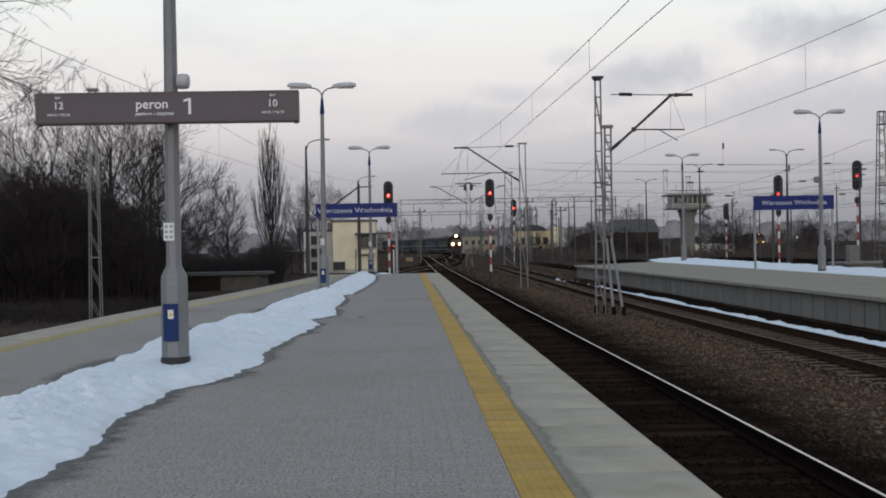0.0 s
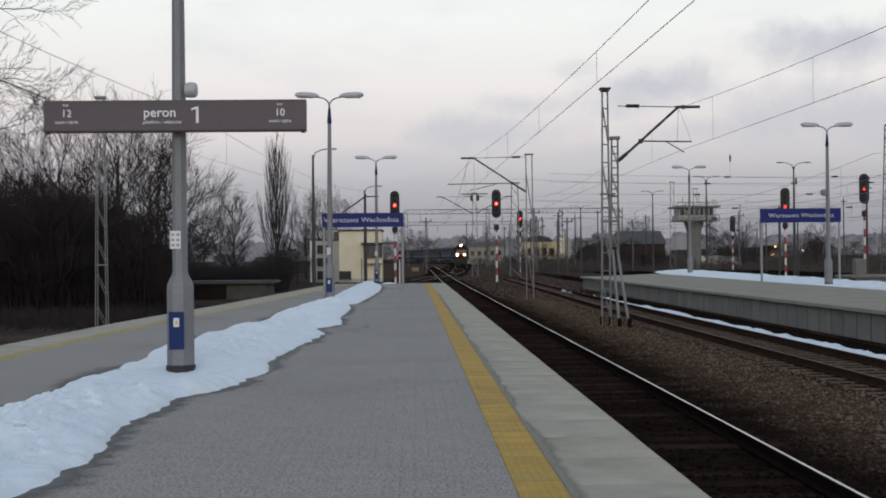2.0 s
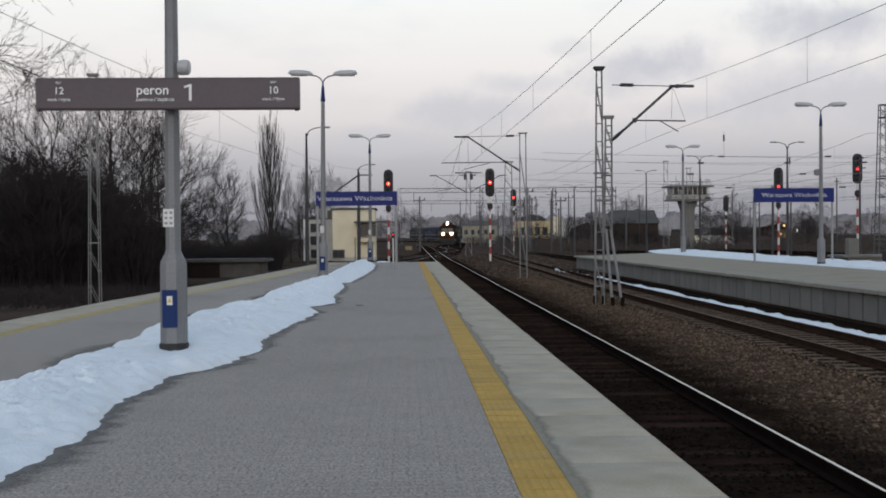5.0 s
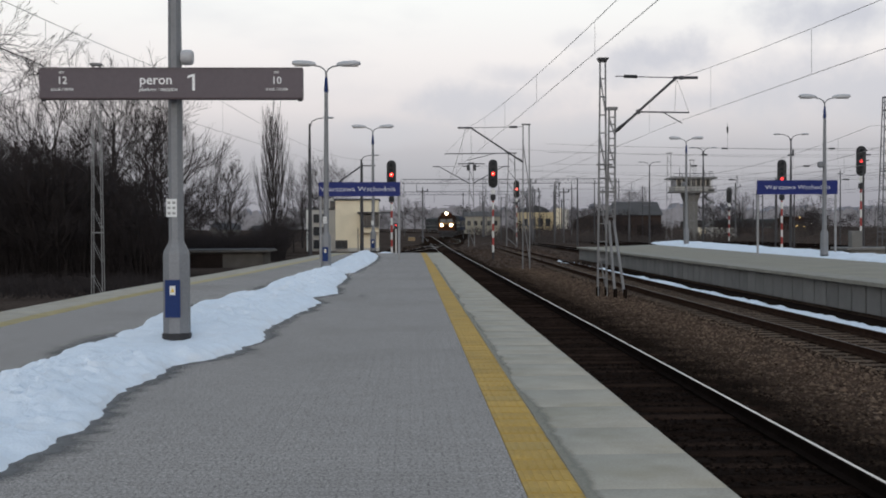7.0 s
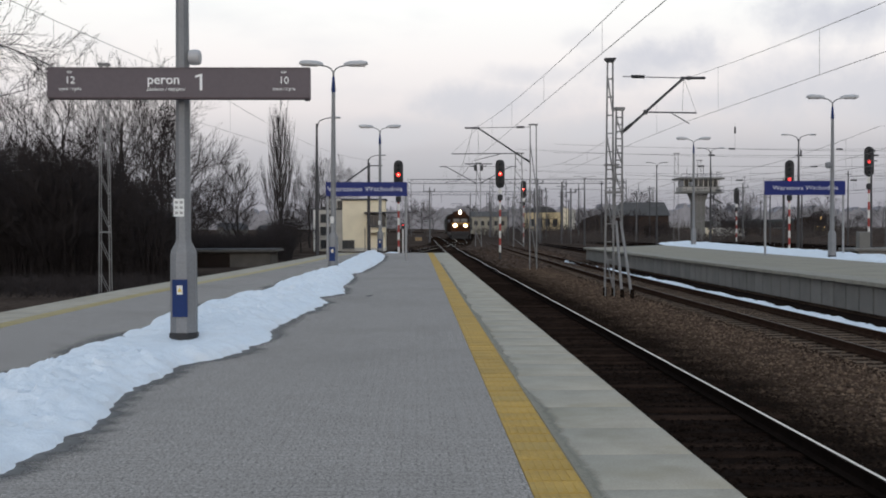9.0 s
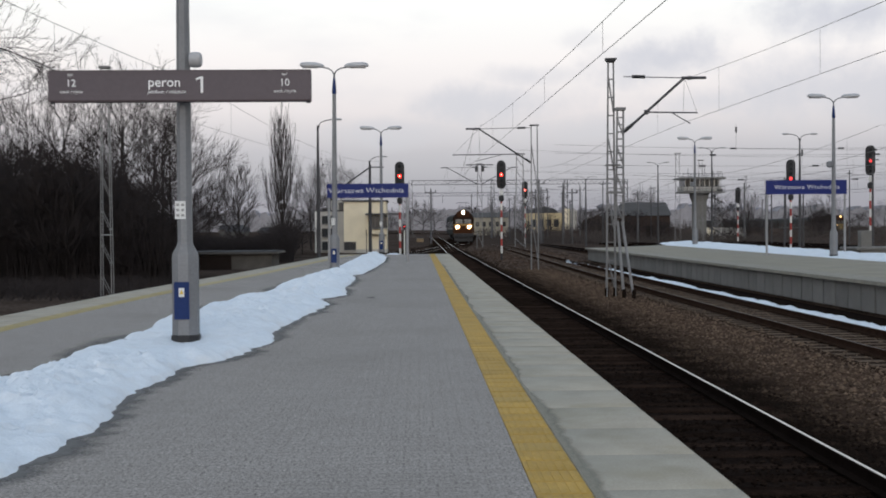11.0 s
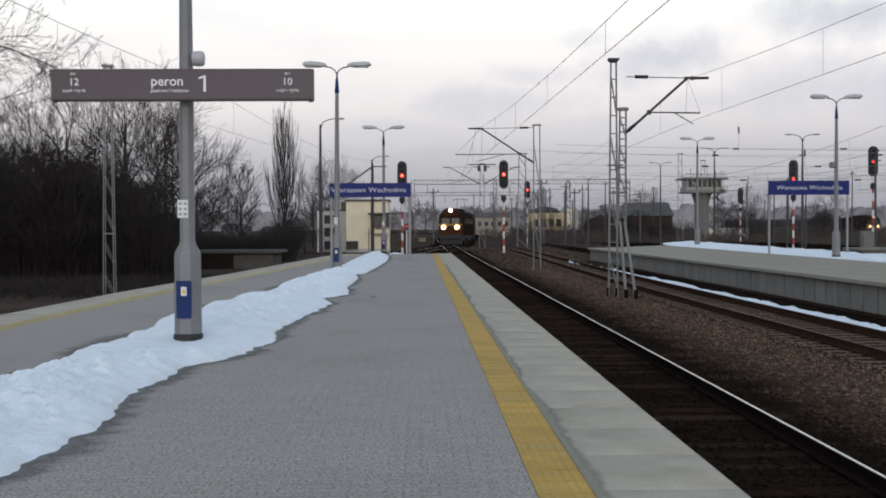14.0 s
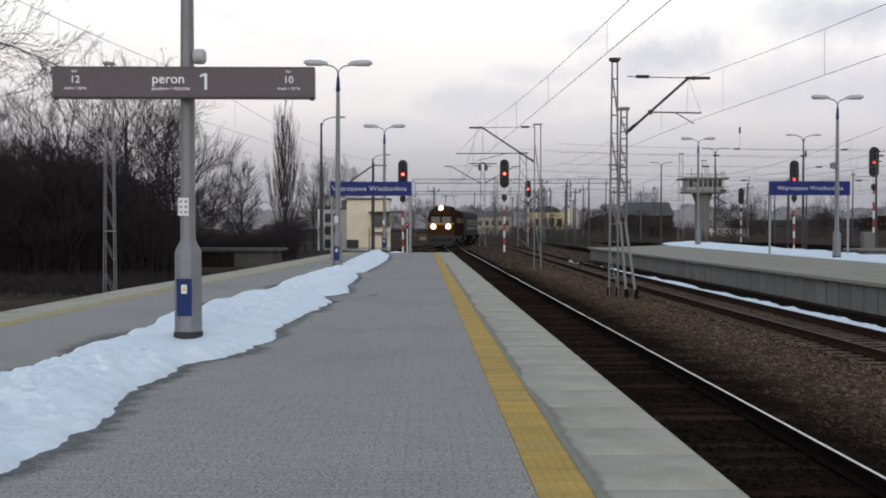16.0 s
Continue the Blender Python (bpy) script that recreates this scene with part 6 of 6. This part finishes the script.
# dense far undergrowth, past counting
vs, fs = [], []
far_v, far_f = [], []
rng = random.Random(9)
for i in range(19600):
    if i >= 17000:
        y = rng.uniform(86, 118)
        u = rng.random()
        x = (-0.21 + 0.105 * u) * y
        h = rng.uniform(0.8, 2.9) * (1.0 + 0.6 * math.exp(-((u - 0.93) / 0.12) ** 2))
    elif i >= 13500:
        y = rng.uniform(42, 66)
        x = rng.uniform(-0.42, -0.212) * y
        h = rng.uniform(0.25, 0.95)
    elif i < 7000:
        y = rng.uniform(76, 135)
        x = rng.uniform(-0.50, -0.215) * y
        h = rng.uniform(1.5, 5.2) * min(1.0, 0.35 + (-0.205 - x / y) * 7)
    else:
        y = rng.uniform(250, 470)
        x = rng.uniform(-0.25, 0.45) * y
        if abs(x - 90.5) < 3 or (x < 15 and y < 450):
            continue
        h = rng.uniform(1.0, 3.6)
    p = Vector((x, y, GROUND_Z - 0.1))
    r = 0.02 if i < 7000 or i >= 17000 else 0.012 if i >= 13500 else 0.06
    q = p + Vector((rng.uniform(-0.5, 0.5), rng.uniform(-0.5, 0.5), h * 0.6))
    far_off = 7000 <= i < 13500
    to_v, to_f = (far_v, far_f) if far_off else (vs, fs)
    stick(to_v, to_f, p, q, r, r * 0.7)
    for k in range(4):
        e = q + Vector((rng.uniform(-0.8, 0.8), rng.uniform(-0.4, 0.4), rng.uniform(0.1, 0.5))) * h * 0.45
        stick(to_v, to_f, p.lerp(q, rng.uniform(0.5, 1)), e, r * 0.7, r * 0.3)
# the near thicket: close-set dark stems with steep twigs, lower towards its open end
for i in range(9000):
    y = 54 + 30 * rng.random() ** 1.4
    u = rng.uniform(-0.43, -0.198)
    top_h = 2.3 + y * float(np.interp(u, (-0.43, -0.35, -0.30, -0.27, -0.235, -0.198), (0.092, 0.090, 0.083, 0.066, 0.050, 0.024)))
    h = top_h * rng.uniform(0.45, 0.98) * (0.85 + 0.3 * noise.noise((u * 26, y * 0.1, 2)))
    p = Vector((u * y, y, GROUND_Z - 0.1))
    q = p + Vector((rng.uniform(-0.4, 0.4), rng.uniform(-0.4, 0.4), h * 0.62))
    stick(vs, fs, p, q, 0.022, 0.013)
    for k in range(6):
        b0 = p.lerp(q, rng.uniform(0.35, 1))
        stick(vs, fs, b0, b0 + Vector((rng.uniform(-0.42, 0.42), rng.uniform(-0.3, 0.3), rng.uniform(0.4, 1.0))) * h * 0.38, 0.011, 0.004)
m = Mb()
m.v, m.f = vs, fs
tagged(part("undergrowth", m, TWIG, smooth=False), "dense dark leafless undergrowth beside the railway", "bushes", kind="stuff")
# thin scrub all over the far yard
for i in range(9000):
    y = rng.uniform(165, 262)
    x = rng.uniform(0.075, 0.42) * y
    if abs(x - 45.75) < 3.5 and abs(y - 192) < 4 or abs(x - 90.5) < 2.5:
        continue
    h = rng.uniform(0.4, 1.7) * (1.35 if noise.noise((x * 0.09, y * 0.06, 8)) > 0.1 else 0.7)
    zb = GROUND_Z + (2.0 if 237 < y < 245 and 16 < x < 82 else 1.2 if 177 < y < 185 and 56 < x else 0.0)
    p = Vector((x, y, zb - 0.2))
    q = p + Vector((rng.uniform(-0.4, 0.4), rng.uniform(-0.3, 0.3), h))
    stick(far_v, far_f, p, q, 0.035, 0.02)
    for k in range(3):
        b0 = p.lerp(q, rng.uniform(0.3, 0.9))
        stick(far_v, far_f, b0, b0 + Vector((rng.uniform(-0.7, 0.7), rng.uniform(-0.3, 0.3), rng.uniform(0.2, 0.7))) * h * 0.7, 0.02, 0.009)
m = Mb()
m.v, m.f = far_v, far_f
# paler colour than the near twigs, to carry the haze of distance
tagged(part("far_scrub", m, mat("hazy_scrub", (0.072, 0.062, 0.058), 0.95, var=0.35, scale=0.3, fine=4, bump=0, spec=0.0), smooth=False), "scrub in the far yard, coloured paler for haze", "bushes", kind="stuff")
for k, ob in enumerate([*BIG, *SLIM, POPLAR]):
    ob.matrix_basis = pose(-34 - 5 * k, 100 + 4 * k, GROUND_Z, 0, 0, 50 * k)

# woods on the horizon, a mile off, the haze put into their pale grey
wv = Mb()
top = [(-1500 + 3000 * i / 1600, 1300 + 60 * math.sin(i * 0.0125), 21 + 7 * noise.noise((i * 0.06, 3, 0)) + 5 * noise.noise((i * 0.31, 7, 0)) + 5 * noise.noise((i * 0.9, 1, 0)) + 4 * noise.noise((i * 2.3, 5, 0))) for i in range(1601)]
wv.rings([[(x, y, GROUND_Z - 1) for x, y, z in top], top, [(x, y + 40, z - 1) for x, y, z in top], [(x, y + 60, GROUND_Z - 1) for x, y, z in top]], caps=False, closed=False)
tagged(part("backdrop", wv, mat("haze_grey_woods", (0.27, 0.265, 0.285), 1.0, var=0.2, scale=0.01, fine=0.2, bump=0, spec=0.0), smooth=False), "line of far woods on the horizon, coloured haze grey", "woods", kind="structure")

# more plain poles and small lights of the yard
steel_pole = thing("steel_pole", "thin grey steel pole in the yard", "pole", (19.5, 196, GZ), group="plain poles")
part("shaft", Mb().turned([(0.14, 0), (0.09, 8.8)], 8), FAR_MAST, steel_pole)
part("cross_arm", Mb().rod((-0.9, 0, 8.2), (0.9, 0, 8.2), 0.05, n=5), FAR_MAST, steel_pole)
part("insulator", Mb().turned([(0.06, 8.25), (0.09, 8.4), (0.04, 8.6)], 8, (0.8, 0, 0)), BLACK, steel_pole)
rng = random.Random(31)
for i in range(54):
    y = rng.uniform(165, 270)
    x = rng.uniform(0.005, 0.30) * y
    if abs(x - 9.5) < 3.5 or abs(x - 45) < 6 or abs(x - 40.5) < 6 or (26 < x < 42 and y > 236):
        continue
    copy_thing(steel_pole, pose(x, y, GZ, 0, 0, rng.uniform(-30, 30)) @ Matrix.Diagonal((1, 1, rng.uniform(0.8, 1.15), 1)))
COOL_LIGHT = glow("small_white_lamp", (1.0, 0.95, 0.85), 5)
for x, y, h in ((109.5, 330, 3.3), (112.9, 330, 2.9), (72, 300, 2.6)):
    th = thing("yard_light", "small lit lamp on a short pole", "lamp post", (x, y, GROUND_Z), group="small yard lights")
    part("shaft", Mb().turned([(0.07, 0), (0.05, h)], 8), DARK_STEEL, th)
    part("lamp", Mb().turned([(0.05, h), (0.24, h + 0.12), (0.24, h + 0.32), (0.06, h + 0.42)], 12), COOL_LIGHT, th, "glowing white lamp")


cover = thing("drain_cover", "small dark iron drain cover in the paving", "drain cover", (-1.01, 25.1, 0.0))
part("rim", Mb().turned([(0.085, -0.02), (0.085, 0.004), (0.07, 0.006)], 14), DARK_STEEL, cover)
part("lid", Mb().turned([(0.068, 0.0), (0.066, 0.008), (0.01, 0.009)], 14), BLACK, cover)

# ---- pieces of the platforms ----
tile = Mb().box((0, 0, 0), (0.31, 0.303, 0.085), bev=0.004)
for kx in range(5):
    tile.box((-0.11 + kx * 0.055, 0, 0.0435), (0.030, 0.29, 0.004))
tile_mesh = tile.mesh("tactile_tile", TACTILE)
WORN_TACTILE = mat("worn_tactile_concrete", (0.34, 0.280, 0.135), 0.85, var=0.25, scale=3, fine=45, bump=0.3, stain=0.6, stain_col=(0.27, 0.24, 0.17), stain_scale=0.8, obj=0.2)
worn_mesh = tile.mesh("worn_tactile_tile", WORN_TACTILE)
far_tiles = Mb()
y = -6.0
while y < END_Y - 0.2:
    ob = part("tactile_tile", tile_mesh, TACTILE, platform)
    ob.location = (0.785, y + 0.155, -0.0415 + 0.003 * noise.noise((y * 3, 0, 0)))
    xl = line_at(LEFT_EDGE, y + 0.155)
    if 12 < y < 29:
        ob = part("tactile_tile", worn_mesh, WORN_TACTILE, platform)
        ob.location = (xl + 1.01, y + 0.155, -0.0415)
    elif y >= 29:
        far_tiles.box((xl + 1.01, y + 0.155, -0.0415), (0.31, 0.3075, 0.085))
    y += 0.31
tagged(part("far_tactile_tiles", far_tiles, WORN_TACTILE, platform, smooth=False), kind="stuff")
slab_mesh = Mb().box((0, 0, 0), (0.828, 0.992, 0.12), bev=0.008).mesh("edge_slab", CONCRETE)
slab_l = Mb().box((0, 0, 0), (0.83, 0.992, 0.12), bev=0.008).mesh("edge_slab", CONCRETE)
for i in range(-8, 68):
    yy = i - 0.001
    ob = part("edge_slab", slab_mesh, CONCRETE, platform)
    ob.location = (1.355 + 0.004 * noise.noise((i * 1.3, 2, 0)), yy, -0.059 + 0.003 * noise.noise((i * 1.7, 0, 0)))
    if i > 8:
        ob = part("edge_slab", slab_l, CONCRETE, platform)
        d = line_at(LEFT_EDGE, yy + 0.5) - line_at(LEFT_EDGE, yy - 0.5)
        ob.matrix_basis = pose(line_at(LEFT_EDGE, yy) + 0.425, yy, -0.059, 0, 0, -math.degrees(math.atan(d)))
rows = []
for i in range(900):
    y = 3.0 + i * 0.05
    rows.append((y, 0.943, 0.945 + max(0.03, 0.10 + 0.15 * noise.noise((y * 0.5, 3, 0)) + 0.06 * noise.noise((y * 2.7, 4, 0)))))
stain_strip("grime", "dark grime along the tactile strip", "", rows, 0.0065, seep("damp_grime", (0.245, 0.232, 0.190), 0.95, 7.0), platform)
FAR_SLAB = mat("dusty_edge_slab", (0.235, 0.22, 0.185), 0.9, var=0.2, scale=2.5, fine=30, bump=0.25, stain=0.5, stain_col=(0.17, 0.16, 0.135), obj=0.15)
panel_mesh = Mb().box((0, 0, 0), (0.10, 0.935, 0.74), bev=0.02).mesh("wall_panel", OLD_CONCRETE)
cope_mesh = Mb().box((0, 0, 0), (0.95, 0.985, 0.11), bev=0.012).mesh("edge_slab", FAR_SLAB)
for i in range(14, 84):
    ob = part("wall_panel", panel_mesh, OLD_CONCRETE, platform2)
    ob.location = (P2_X + 0.24, i + 0.5, -0.13 - 0.37)
    ob.location.x += 0.012 * noise.noise((i * 2.3 + 0.4, 5, 0.3))
    ob = part("edge_slab", cope_mesh, FAR_SLAB, platform2)
    ob.location = (P2_X + 0.475, i + 0.5, -0.055)

motions()
